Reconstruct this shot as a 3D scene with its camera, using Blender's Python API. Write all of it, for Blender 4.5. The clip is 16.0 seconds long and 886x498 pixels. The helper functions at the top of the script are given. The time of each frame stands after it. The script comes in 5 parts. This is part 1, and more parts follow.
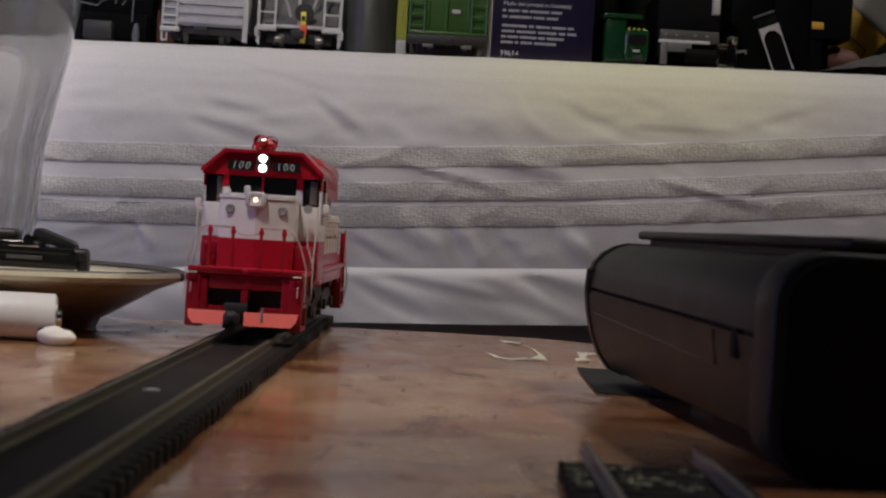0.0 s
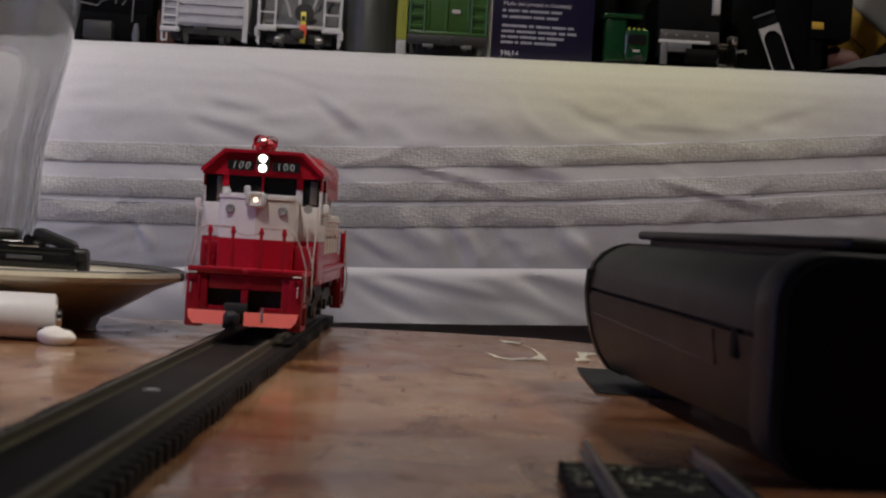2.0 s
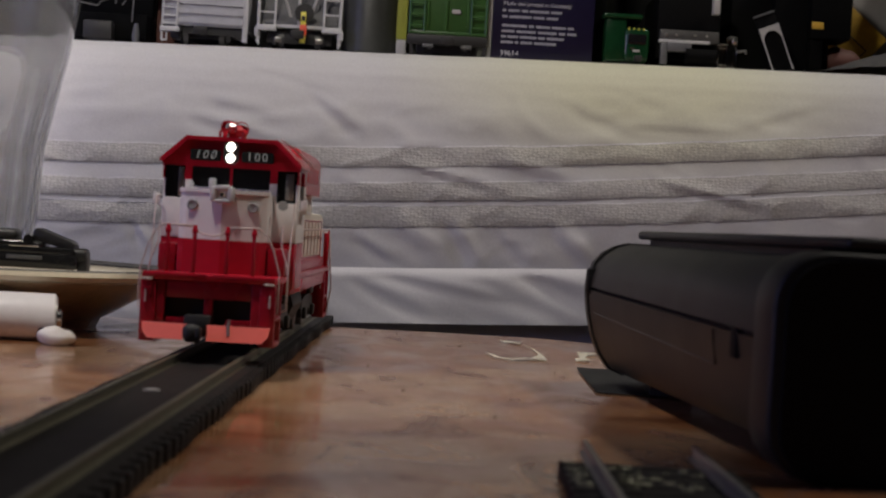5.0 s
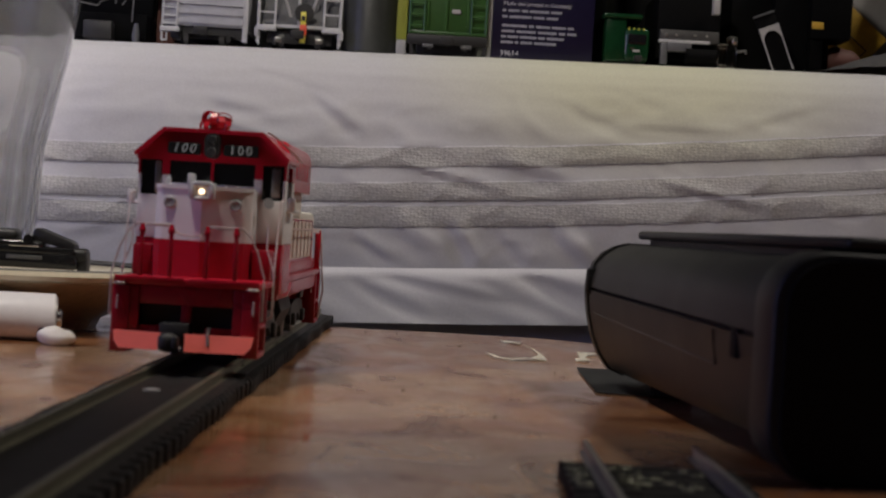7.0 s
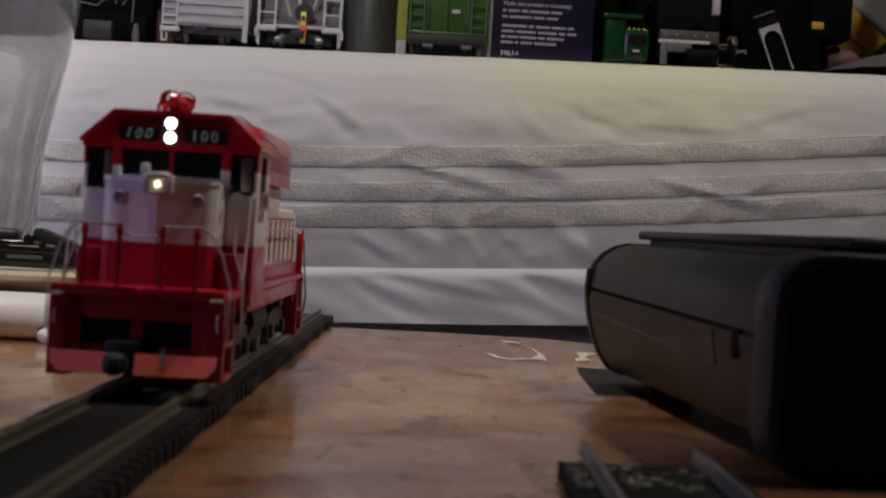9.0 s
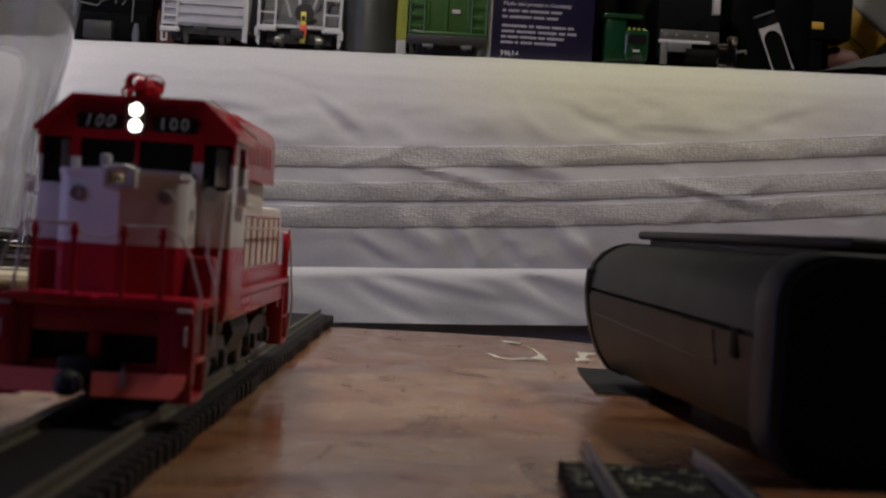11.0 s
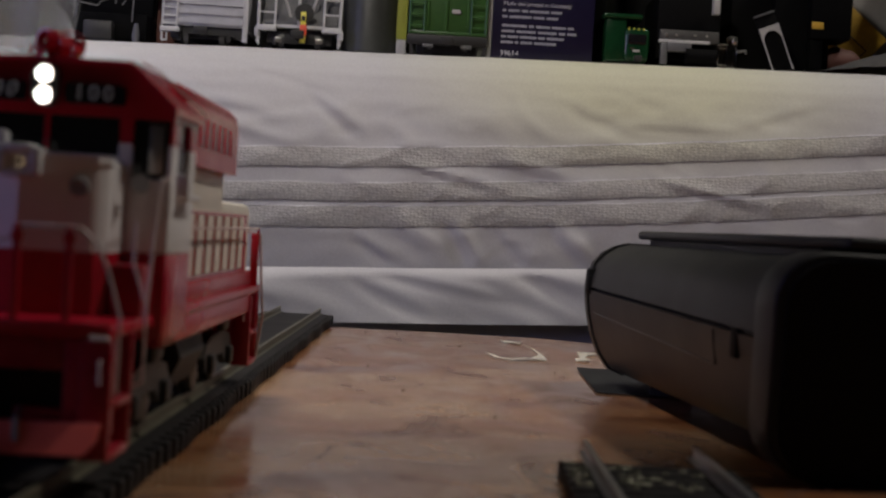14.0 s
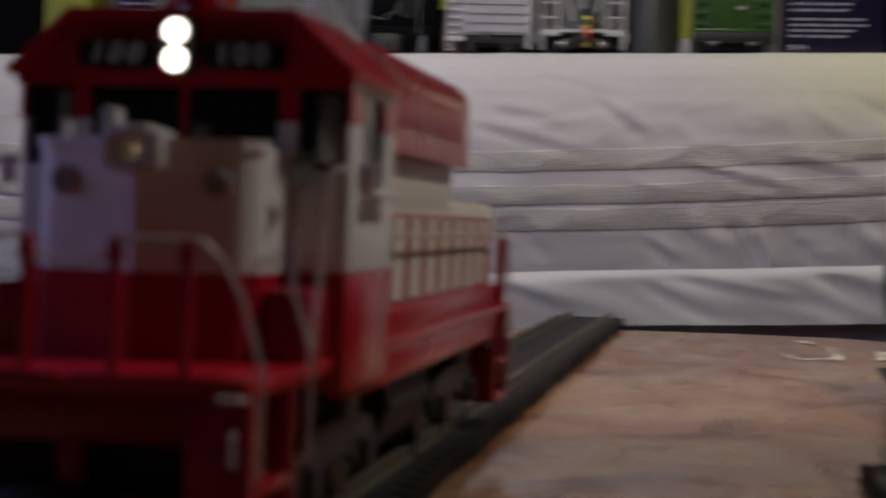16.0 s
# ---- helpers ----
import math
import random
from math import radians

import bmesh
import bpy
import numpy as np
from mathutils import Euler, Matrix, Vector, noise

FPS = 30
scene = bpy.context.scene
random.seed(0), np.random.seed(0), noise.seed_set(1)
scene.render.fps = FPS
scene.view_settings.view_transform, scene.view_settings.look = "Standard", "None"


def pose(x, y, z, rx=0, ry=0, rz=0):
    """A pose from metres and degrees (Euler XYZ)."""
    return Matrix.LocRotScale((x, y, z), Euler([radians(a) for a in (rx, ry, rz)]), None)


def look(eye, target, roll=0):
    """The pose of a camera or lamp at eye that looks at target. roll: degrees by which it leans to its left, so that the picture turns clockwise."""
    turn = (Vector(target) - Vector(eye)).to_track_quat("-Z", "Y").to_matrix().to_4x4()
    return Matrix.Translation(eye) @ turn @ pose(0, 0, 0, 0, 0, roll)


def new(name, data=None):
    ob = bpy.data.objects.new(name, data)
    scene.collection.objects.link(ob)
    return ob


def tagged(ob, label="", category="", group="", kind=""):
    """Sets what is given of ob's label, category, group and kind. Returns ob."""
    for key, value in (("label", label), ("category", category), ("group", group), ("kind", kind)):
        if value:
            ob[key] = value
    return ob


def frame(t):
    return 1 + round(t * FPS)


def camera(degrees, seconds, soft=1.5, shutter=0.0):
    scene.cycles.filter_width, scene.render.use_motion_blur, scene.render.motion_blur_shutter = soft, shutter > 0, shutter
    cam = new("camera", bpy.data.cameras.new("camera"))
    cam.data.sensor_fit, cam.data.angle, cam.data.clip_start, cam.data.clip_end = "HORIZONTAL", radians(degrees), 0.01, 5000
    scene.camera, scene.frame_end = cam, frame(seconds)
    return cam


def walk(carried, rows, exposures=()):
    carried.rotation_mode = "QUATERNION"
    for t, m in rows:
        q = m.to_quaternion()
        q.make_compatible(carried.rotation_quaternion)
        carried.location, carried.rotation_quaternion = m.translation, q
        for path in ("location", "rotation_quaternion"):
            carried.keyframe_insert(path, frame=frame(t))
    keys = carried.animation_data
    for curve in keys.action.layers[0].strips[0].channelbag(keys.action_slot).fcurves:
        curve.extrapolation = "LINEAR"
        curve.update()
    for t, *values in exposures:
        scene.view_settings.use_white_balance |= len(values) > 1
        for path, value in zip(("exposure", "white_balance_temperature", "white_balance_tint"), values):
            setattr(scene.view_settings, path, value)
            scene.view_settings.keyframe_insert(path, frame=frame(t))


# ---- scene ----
MM = 0.001

# ---- camera: low on the table, a long lens, still and then swung to its left ----
LENS = 29.3
cam = camera(LENS, 16.0, soft=2.2, shutter=0.4)
cam.data.dof.use_dof = True
cam.data.dof.focus_distance = 0.62
cam.data.dof.aperture_fstop = 40.0
BASE = pose(0, 0, 0.041, 90 - 0.605, 0, 0) @ pose(0, 0, 0, 0, 0, 3.41)
SWING = [(0.0, 0.0), (15.2, 0.0), (15.3, 0.65), (15.4, 3.26), (15.5, 4.52), (15.6, 5.05),
         (15.7, 5.95), (15.8, 7.0), (15.9, 7.5), (16.0, 9.75)]
walk(cam, [(t, BASE @ pose(0, 0, 0, 0, a, -0.15 * a)) for t, a in SWING],
     exposures=[(0.0, 0.0), (16.0, 0.0)])

# ---- light: a warm room lamp, a desk lamp over the track, an added cool lamp at left, a dim room ----
world = bpy.data.worlds.new("room_air")
scene.world = world
world.use_nodes = True
world.node_tree.nodes["Background"].inputs["Color"].default_value = (0.62, 0.66, 0.8, 1)
world.node_tree.nodes["Background"].inputs["Strength"].default_value = 0.05


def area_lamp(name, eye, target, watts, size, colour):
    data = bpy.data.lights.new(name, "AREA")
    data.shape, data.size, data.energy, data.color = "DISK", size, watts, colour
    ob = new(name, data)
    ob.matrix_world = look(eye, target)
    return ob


area_lamp("ceiling_lamp", (0.92, 0.52, 1.44), (0.05, 0.5, 0.0), 10.2, 0.17, (1.0, 0.92, 0.83))
shade = bpy.data.lights.new("desk_lamp", "SPOT")
shade.energy, shade.color, shade.shadow_soft_size, shade.spot_size, shade.spot_blend = 4.1, (1.0, 0.92, 0.83), 0.03, radians(84), 0.55
new("desk_lamp", shade).matrix_world = look((-0.14, 0.345, 0.43), (-0.09, 0.62, 0.03))
# unseen cool lamp, added to put bluish light on faces turned left
area_lamp("cool_side_lamp", (-0.95, 0.115, 0.30), (-0.06, 0.4, 0.04), 1.8, 0.55, (0.44, 0.46, 1.0))


# ---- materials ----
def material(name, colour, rough=0.5, metal=0.0, vary=0.12, grain=400.0, stain=40.0, bump=0.0, bump_scale=900.0,
             spec=0.5, coat=0.0, alpha_glass=0.0, emit=0.0):
    """A surface with two scales of variation in colour and gloss, and a fine relief."""
    m = bpy.data.materials.new(name)
    m.use_nodes = True
    nt = m.node_tree
    b = nt.nodes["Principled BSDF"]
    b.inputs["Metallic"].default_value = metal
    b.inputs["Specular IOR Level"].default_value = spec
    b.inputs["Coat Weight"].default_value = coat
    b.inputs["Transmission Weight"].default_value = alpha_glass
    co = nt.nodes.new("ShaderNodeTexCoord")
    fine = nt.nodes.new("ShaderNodeTexNoise")
    fine.inputs["Scale"].default_value, fine.inputs["Detail"].default_value = grain, 4
    wide = nt.nodes.new("ShaderNodeTexNoise")
    wide.inputs["Scale"].default_value, wide.inputs["Detail"].default_value = stain, 3
    for n in (fine, wide):
        nt.links.new(co.outputs["Object"], n.inputs["Vector"])
    add = nt.nodes.new("ShaderNodeMath")
    add.operation = "ADD"
    nt.links.new(fine.outputs["Fac"], add.inputs[0])
    nt.links.new(wide.outputs["Fac"], add.inputs[1])
    ramp = nt.nodes.new("ShaderNodeMapRange")
    ramp.inputs["From Min"].default_value, ramp.inputs["From Max"].default_value = 0.6, 1.4
    ramp.inputs["To Min"].default_value, ramp.inputs["To Max"].default_value = 1 - vary, 1 + vary
    nt.links.new(add.outputs[0], ramp.inputs["Value"])
    mul = nt.nodes.new("ShaderNodeVectorMath")
    mul.operation = "SCALE"
    mul.inputs[0].default_value = colour
    nt.links.new(ramp.outputs[0], mul.inputs["Scale"])
    nt.links.new(mul.outputs[0], b.inputs["Base Color"])
    rr = nt.nodes.new("ShaderNodeMapRange")
    rr.inputs["To Min"].default_value, rr.inputs["To Max"].default_value = max(0.02, rough - 0.08), min(1, rough + 0.08)
    nt.links.new(wide.outputs["Fac"], rr.inputs["Value"])
    nt.links.new(rr.outputs[0], b.inputs["Roughness"])
    if bump:
        bn = nt.nodes.new("ShaderNodeTexNoise")
        bn.inputs["Scale"].default_value, bn.inputs["Detail"].default_value = bump_scale, 3
        nt.links.new(co.outputs["Object"], bn.inputs["Vector"])
        bu = nt.nodes.new("ShaderNodeBump")
        bu.inputs["Strength"].default_value, bu.inputs["Distance"].default_value = bump, 0.0005
        nt.links.new(bn.outputs["Fac"], bu.inputs["Height"])
        nt.links.new(bu.outputs["Normal"], b.inputs["Normal"])
    if emit:
        b.inputs["Emission Color"].default_value = (*colour, 1)
        b.inputs["Emission Strength"].default_value = emit
    return m


RED = material("red_paint", (0.42, 0.010, 0.026), 0.24, vary=0.10)
RED_DEEP = material("deep_red_paint", (0.30, 0.007, 0.020), 0.28, vary=0.12)
CORAL = material("coral_paint", (0.90, 0.17, 0.14), 0.42, vary=0.06)
CREAM = material("cream_paint", (0.72, 0.67, 0.58), 0.40, vary=0.08)
WHITE = material("white_paint", (0.74, 0.72, 0.72), 0.38, vary=0.06)
BLACK = material("black_plastic", (0.018, 0.018, 0.018), 0.45, vary=0.25, bump=0.08)
DARK = material("dark_underframe", (0.012, 0.011, 0.011), 0.6, vary=0.3)
STEEL = material("worn_steel", (0.42, 0.41, 0.39), 0.30, metal=0.9, vary=0.2)
BRASS = material("tarnished_nickel_rail", (0.17, 0.16, 0.115), 0.45, metal=0.75, vary=0.25)
CHROME = material("chrome", (0.75, 0.75, 0.76), 0.14, metal=1.0, vary=0.05)
TRACK = material("black_track_plastic", (0.011, 0.0095, 0.0095), 0.6, vary=0.3, bump=0.2, spec=0.25)


# ---- mesh helpers (all sizes in millimetres) ----
def part(name, bm, mat, parent=None, label="", smooth=True, at=None):
    me = bpy.data.meshes.new(name)
    bmesh.ops.scale(bm, vec=(MM, MM, MM), verts=bm.verts)
    bm.normal_update()
    bm.to_mesh(me)
    bm.free()
    me.materials.append(mat)
    if smooth:
        for p in me.polygons:
            p.use_smooth = True
        sharpen(me)
    ob = new(name, me)
    if parent:
        ob.parent = parent
    if at is not None:
        ob.matrix_basis = at
    if label:
        tagged(ob, label)
    return ob


def sharpen(me, degrees=38):
    """Marks edges that turn by more than so many degrees as sharp."""
    bm = bmesh.new()
    bm.from_mesh(me)
    for e in bm.edges:
        e.smooth = len(e.link_faces) == 2 and e.calc_face_angle(0) < radians(degrees)
    bm.to_mesh(me)
    bm.free()


def thing(name, label, category, m=None, group="", kind=""):
    ob = new(name)
    ob.empty_display_size = 0.01
    if m is not None:
        ob.matrix_basis = m
    return tagged(ob, label, category, group, kind)


def box(bm, x0, x1, y0, y1, z0, z1, r=0.0, seg=2):
    """A box between two corners with edges rounded by r."""
    made = bmesh.ops.create_cube(bm, size=1)["verts"]
    for v in made:
        v.co = Vector(((x0 + x1) / 2 + v.co.x * (x1 - x0), (y0 + y1) / 2 + v.co.y * (y1 - y0), (z0 + z1) / 2 + v.co.z * (z1 - z0)))
    if r:
        edges = list({e for v in made for e in v.link_edges})
        bmesh.ops.bevel(bm, geom=edges, offset=r, segments=seg, affect="EDGES", profile=0.5)
    return bm


def boxes(*rows):
    bm = bmesh.new()
    for row in rows:
        box(bm, *row)
    return bm


def rod(bm, a, b, r, n=8, r2=None):
    """A round bar from a to b."""
    a, b = Vector(a), Vector(b)
    m = Matrix.Translation((a + b) / 2) @ (b - a).to_track_quat("Z", "Y").to_matrix().to_4x4()
    bmesh.ops.create_cone(bm, cap_ends=True, segments=n, radius1=r, radius2=r if r2 is None else r2, depth=(b - a).length, matrix=m)
    return bm


def wire(bm, pts, r, n=6):
    for a, b in zip(pts, pts[1:]):
        rod(bm, a, b, r, n)
    for p in pts[1:-1]:
        bmesh.ops.create_icosphere(bm, subdivisions=1, radius=r, matrix=Matrix.Translation(p))
    return bm


def lathe(bm, profile, n=48, closed=False):
    """Turns (radius, height) pairs round the z axis."""
    rings = [[bm.verts.new((r * math.cos(2 * math.pi * k / n), r * math.sin(2 * math.pi * k / n), z)) for k in range(n)] for r, z in profile]
    pairs = list(zip(rings, rings[1:])) + ([(rings[-1], rings[0])] if closed else [])
    for a, b in pairs:
        for k in range(n):
            bm.faces.new((a[k], a[(k + 1) % n], b[(k + 1) % n], b[k]))
    if not closed:
        bm.faces.new(rings[0][::-1])
        bm.faces.new(rings[-1])
    return bm


def prism(bm, outline, y0, y1, axis="y"):
    """Extrudes an outline of (x, z) pairs from y0 to y1 (axis 'y'), of (y, z) along x, or (x, y) along z."""
    def place(p, d):
        return {"y": (p[0], d, p[1]), "x": (d, p[0], p[1]), "z": (p[0], p[1], d)}[axis]
    a = [bm.verts.new(place(p, y0)) for p in outline]
    b = [bm.verts.new(place(p, y1)) for p in outline]
    n = len(outline)
    for k in range(n):
        bm.faces.new((a[k], a[(k + 1) % n], b[(k + 1) % n], b[k]))
    bm.faces.new(a[::-1])
    bm.faces.new(b)
    bmesh.ops.recalc_face_normals(bm, faces=bm.faces)
    return bm


def rounded(x0, x1, z0, z1, r, n=4):
    """The outline of a rectangle with rounded corners."""
    out = []
    for cx, cz, a0 in ((x1 - r, z1 - r, 0), (x0 + r, z1 - r, 90), (x0 + r, z0 + r, 180), (x1 - r, z0 + r, 270)):
        out += [(cx + r * math.cos(radians(a0 + 90 * k / n)), cz + r * math.sin(radians(a0 + 90 * k / n))) for k in range(n + 1)]
    return out


def grid(bm, xs, ys, place):
    """A sheet of quads: place(x, y) gives each corner."""
    rows = [[bm.verts.new(place(x, y)) for x in xs] for y in ys]
    for a, b in zip(rows, rows[1:]):
        for k in range(len(xs) - 1):
            bm.faces.new((a[k], a[k + 1], b[k + 1], b[k]))
    return bm


# ---- the setting ----
def wood_material():
    """Varnished wood with long grain, worn patches, specks and a glossy, slightly uneven coat."""
    m = bpy.data.materials.new("varnished_wood")
    m.use_nodes = True
    nt = m.node_tree
    b = nt.nodes["Principled BSDF"]
    co = nt.nodes.new("ShaderNodeTexCoord")

    def noise_at(scale, detail, stretch, distort=0.0):
        mp = nt.nodes.new("ShaderNodeMapping")
        mp.inputs["Scale"].default_value = stretch
        mp.inputs["Rotation"].default_value = (0, 0, 0.12)
        n = nt.nodes.new("ShaderNodeTexNoise")
        n.inputs["Scale"].default_value, n.inputs["Detail"].default_value = scale, detail
        n.inputs["Distortion"].default_value = distort
        nt.links.new(co.outputs["Object"], mp.inputs["Vector"])
        nt.links.new(mp.outputs[0], n.inputs["Vector"])
        return n.outputs["Fac"]

    grain = noise_at(38, 10, (0.7, 1.3, 1), 0.9)
    patch = noise_at(17, 4, (1, 0.8, 1), 0.9)
    smear = noise_at(60, 6, (1.0, 0.45, 1), 1.2)
    speck = noise_at(430, 2, (1, 0.7, 1))
    chip = noise_at(150, 3, (1, 0.6, 1), 0.4)

    def blend(under, colour, fac, low, high, most):
        """Lays a colour over another where fac passes from low to high."""
        mx = nt.nodes.new("ShaderNodeMix")
        mx.data_type = "RGBA"
        mx.inputs["B"].default_value = (*colour, 1)
        mr = nt.nodes.new("ShaderNodeMapRange")
        mr.inputs["From Min"].default_value, mr.inputs["From Max"].default_value = low, high
        mr.inputs["To Max"].default_value = most
        nt.links.new(fac, mr.inputs["Value"])
        nt.links.new(mr.outputs[0], mx.inputs["Factor"])
        nt.links.new(under, mx.inputs["A"])
        return mx.outputs["Result"]

    ramp = nt.nodes.new("ShaderNodeValToRGB")
    e = ramp.color_ramp.elements
    e[0].position, e[0].color = 0.32, (0.15, 0.056, 0.024, 1)
    e[1].position, e[1].color = 0.70, (0.40, 0.21, 0.105, 1)
    mid = e.new(0.5)
    mid.color = (0.29, 0.125, 0.052, 1)
    nt.links.new(grain, ramp.inputs["Fac"])
    skin = blend(ramp.outputs["Color"], (0.41, 0.26, 0.155), patch, 0.45, 0.60, 0.80)
    skin = blend(skin, (0.13, 0.075, 0.065), smear, 0.56, 0.64, 0.65)
    skin = blend(skin, (0.38, 0.20, 0.09), chip, 0.66, 0.70, 0.8)
    skin = blend(skin, (0.60, 0.52, 0.40), speck, 0.70, 0.74, 0.85)
    nt.links.new(skin, b.inputs["Base Color"])
    rr = nt.nodes.new("ShaderNodeMapRange")
    rr.inputs["From Min"].default_value, rr.inputs["From Max"].default_value = 0.3, 0.7
    rr.inputs["To Min"].default_value, rr.inputs["To Max"].default_value = 0.08, 0.30
    nt.links.new(smear, rr.inputs["Value"])
    nt.links.new(rr.outputs[0], b.inputs["Roughness"])
    ripple = noise_at(75, 3, (0.35, 1.6, 1), 0.3)
    bu = nt.nodes.new("ShaderNodeBump")
    bu.inputs["Strength"].default_value, bu.inputs["Distance"].default_value = 0.14, 0.0004
    nt.links.new(grain, bu.inputs["Height"])
    b2 = nt.nodes.new("ShaderNodeBump")
    b2.inputs["Strength"].default_value, b2.inputs["Distance"].default_value = 0.16, 0.0006
    nt.links.new(ripple, b2.inputs["Height"])
    nt.links.new(bu.outputs["Normal"], b2.inputs["Normal"])
    nt.links.new(b2.outputs["Normal"], b.inputs["Normal"])
    return m


def towel_material(name, weave, depth, colour, fleck, pitch=0.0):
    """White cotton: a woven relief, faint creases, a yellowish patch and greyish stains."""
    m = bpy.data.materials.new(name)
    m.use_nodes = True
    nt = m.node_tree
    b = nt.nodes["Principled BSDF"]
    b.inputs["Roughness"].default_value = 0.92
    b.inputs["Specular IOR Level"].default_value = 0.12
    b.inputs["Sheen Weight"].default_value = 0.15
    co = nt.nodes.new("ShaderNodeTexCoord")
    stain = nt.nodes.new("ShaderNodeTexNoise")
    stain.inputs["Scale"].default_value, stain.inputs["Detail"].default_value = 14, 4
    fine = nt.nodes.new("ShaderNodeTexNoise")
    fine.inputs["Scale"].default_value, fine.inputs["Detail"].default_value = weave, 3
    for n in (stain, fine):
        nt.links.new(co.outputs["Object"], n.inputs["Vector"])
    mx = nt.nodes.new("ShaderNodeMix")
    mx.data_type = "RGBA"
    mx.inputs["A"].default_value = (*[c * 0.86 for c in colour], 1)
    mx.inputs["B"].default_value = (*colour, 1)
    nt.links.new(stain.outputs["Fac"], mx.inputs["Factor"])
    # soft-edged yellowish patch near the top
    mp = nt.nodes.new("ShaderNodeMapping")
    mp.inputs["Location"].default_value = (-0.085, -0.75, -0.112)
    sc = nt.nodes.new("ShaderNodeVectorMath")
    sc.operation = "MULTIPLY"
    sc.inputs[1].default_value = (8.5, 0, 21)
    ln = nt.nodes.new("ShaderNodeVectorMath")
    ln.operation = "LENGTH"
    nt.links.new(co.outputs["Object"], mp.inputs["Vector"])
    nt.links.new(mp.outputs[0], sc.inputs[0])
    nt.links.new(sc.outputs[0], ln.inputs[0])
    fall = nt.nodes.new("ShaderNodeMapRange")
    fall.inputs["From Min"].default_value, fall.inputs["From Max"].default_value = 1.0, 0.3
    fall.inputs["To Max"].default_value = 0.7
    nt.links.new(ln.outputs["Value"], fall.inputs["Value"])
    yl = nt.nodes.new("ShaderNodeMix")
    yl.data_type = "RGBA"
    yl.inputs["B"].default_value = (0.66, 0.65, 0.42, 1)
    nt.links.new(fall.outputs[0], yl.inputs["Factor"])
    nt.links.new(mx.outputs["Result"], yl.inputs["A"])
    speck = nt.nodes.new("ShaderNodeMapRange")
    speck.inputs["From Min"].default_value, speck.inputs["From Max"].default_value = 0.3, 0.7
    speck.inputs["To Min"].default_value, speck.inputs["To Max"].default_value = 1 - fleck, 1 + fleck
    nt.links.new(fine.outputs["Fac"], speck.inputs["Value"])
    dots = nt.nodes.new("ShaderNodeVectorMath")
    dots.operation = "SCALE"
    nt.links.new(yl.outputs["Result"], dots.inputs[0])
    nt.links.new(speck.outputs[0], dots.inputs["Scale"])
    nt.links.new(dots.outputs[0], b.inputs["Base Color"])
    height = fine.outputs["Fac"]
    if pitch:
        # small woven knots, wider than high, in uneven rows
        flat = nt.nodes.new("ShaderNodeMapping")
        flat.inputs["Scale"].default_value = (0.95 / pitch, 0.0, 1.35 / pitch)
        cells = nt.nodes.new("ShaderNodeTexVoronoi")
        cells.feature = "F1"
        cells.inputs["Scale"].default_value = 1.0
        cells.inputs["Randomness"].default_value = 0.55
        nt.links.new(co.outputs["Object"], flat.inputs["Vector"])
        nt.links.new(flat.outputs[0], cells.inputs["Vector"])
        knot = nt.nodes.new("ShaderNodeMapRange")
        knot.inputs["From Max"].default_value = 0.75
        knot.inputs["To Min"].default_value, knot.inputs["To Max"].default_value = 1.0, 0.0
        nt.links.new(cells.outputs["Distance"], knot.inputs["Value"])
        yarn = nt.nodes.new("ShaderNodeMapRange")
        yarn.inputs["To Min"].default_value, yarn.inputs["To Max"].default_value = 0.84, 1.06
        nt.links.new(knot.outputs[0], yarn.inputs["Value"])
        tone = nt.nodes.new("ShaderNodeVectorMath")
        tone.operation = "SCALE"
        nt.links.new(dots.outputs[0], tone.inputs[0])
        nt.links.new(yarn.outputs[0], tone.inputs["Scale"])
        nt.links.new(tone.outputs[0], b.inputs["Base Color"])
        height = knot.outputs[0]
    bu = nt.nodes.new("ShaderNodeBump")
    bu.inputs["Strength"].default_value, bu.inputs["Distance"].default_value = depth, 0.0008
    nt.links.new(height, bu.inputs["Height"])
    nt.links.new(bu.outputs["Normal"], b.inputs["Normal"])
    return m


WOOD = wood_material()
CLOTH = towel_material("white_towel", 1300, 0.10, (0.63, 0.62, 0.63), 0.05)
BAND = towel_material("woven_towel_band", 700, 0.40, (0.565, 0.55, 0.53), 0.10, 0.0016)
# colours the sewn stitches and the shade line drawn along each seam
STITCH_SHADE = material("grey_stitching_and_seam_shade", (0.22, 0.21, 0.21), 0.9, vary=0.3)
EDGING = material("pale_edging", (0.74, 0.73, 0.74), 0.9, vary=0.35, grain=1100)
WALL = material("wall_paint", (0.11, 0.105, 0.10), 0.85, stain=3, grain=60)
FLOORING = material("dark_floor", (0.05, 0.04, 0.035), 0.6, stain=3, grain=60)
BOARD = material("dark_shelf_board", (0.05, 0.045, 0.04), 0.6)


def structure(name, bm, mat, label):
    return tagged(part(name, bm, mat), label, name.split("_")[0], kind="structure")


def build_table():
    rng = random.Random(4)
    edge = [(-640, 640), (-300, 648), (-180, 651), (-130, 655), (-85, 664), (-42, 678), (0, 683), (25, 684), (45, 682), (62, 668), (110, 664), (420, 660)]
    fine = []
    for (x0, y0), (x1, y1) in zip(edge, edge[1:]):
        n = max(1, int((x1 - x0) / 9))
        fine += [(x0 + (x1 - x0) * k / n, y0 + (y1 - y0) * k / n + rng.uniform(-0.7, 0.7)) for k in range(n)]
    outline = [(-640, -300), (430, -300), (430, 660)] + fine[::-1]
    bm = prism(bmesh.new(), outline, -24, 0, "z")
    structure("table", bm, WOOD, "worn varnished brown wooden table top under the track")


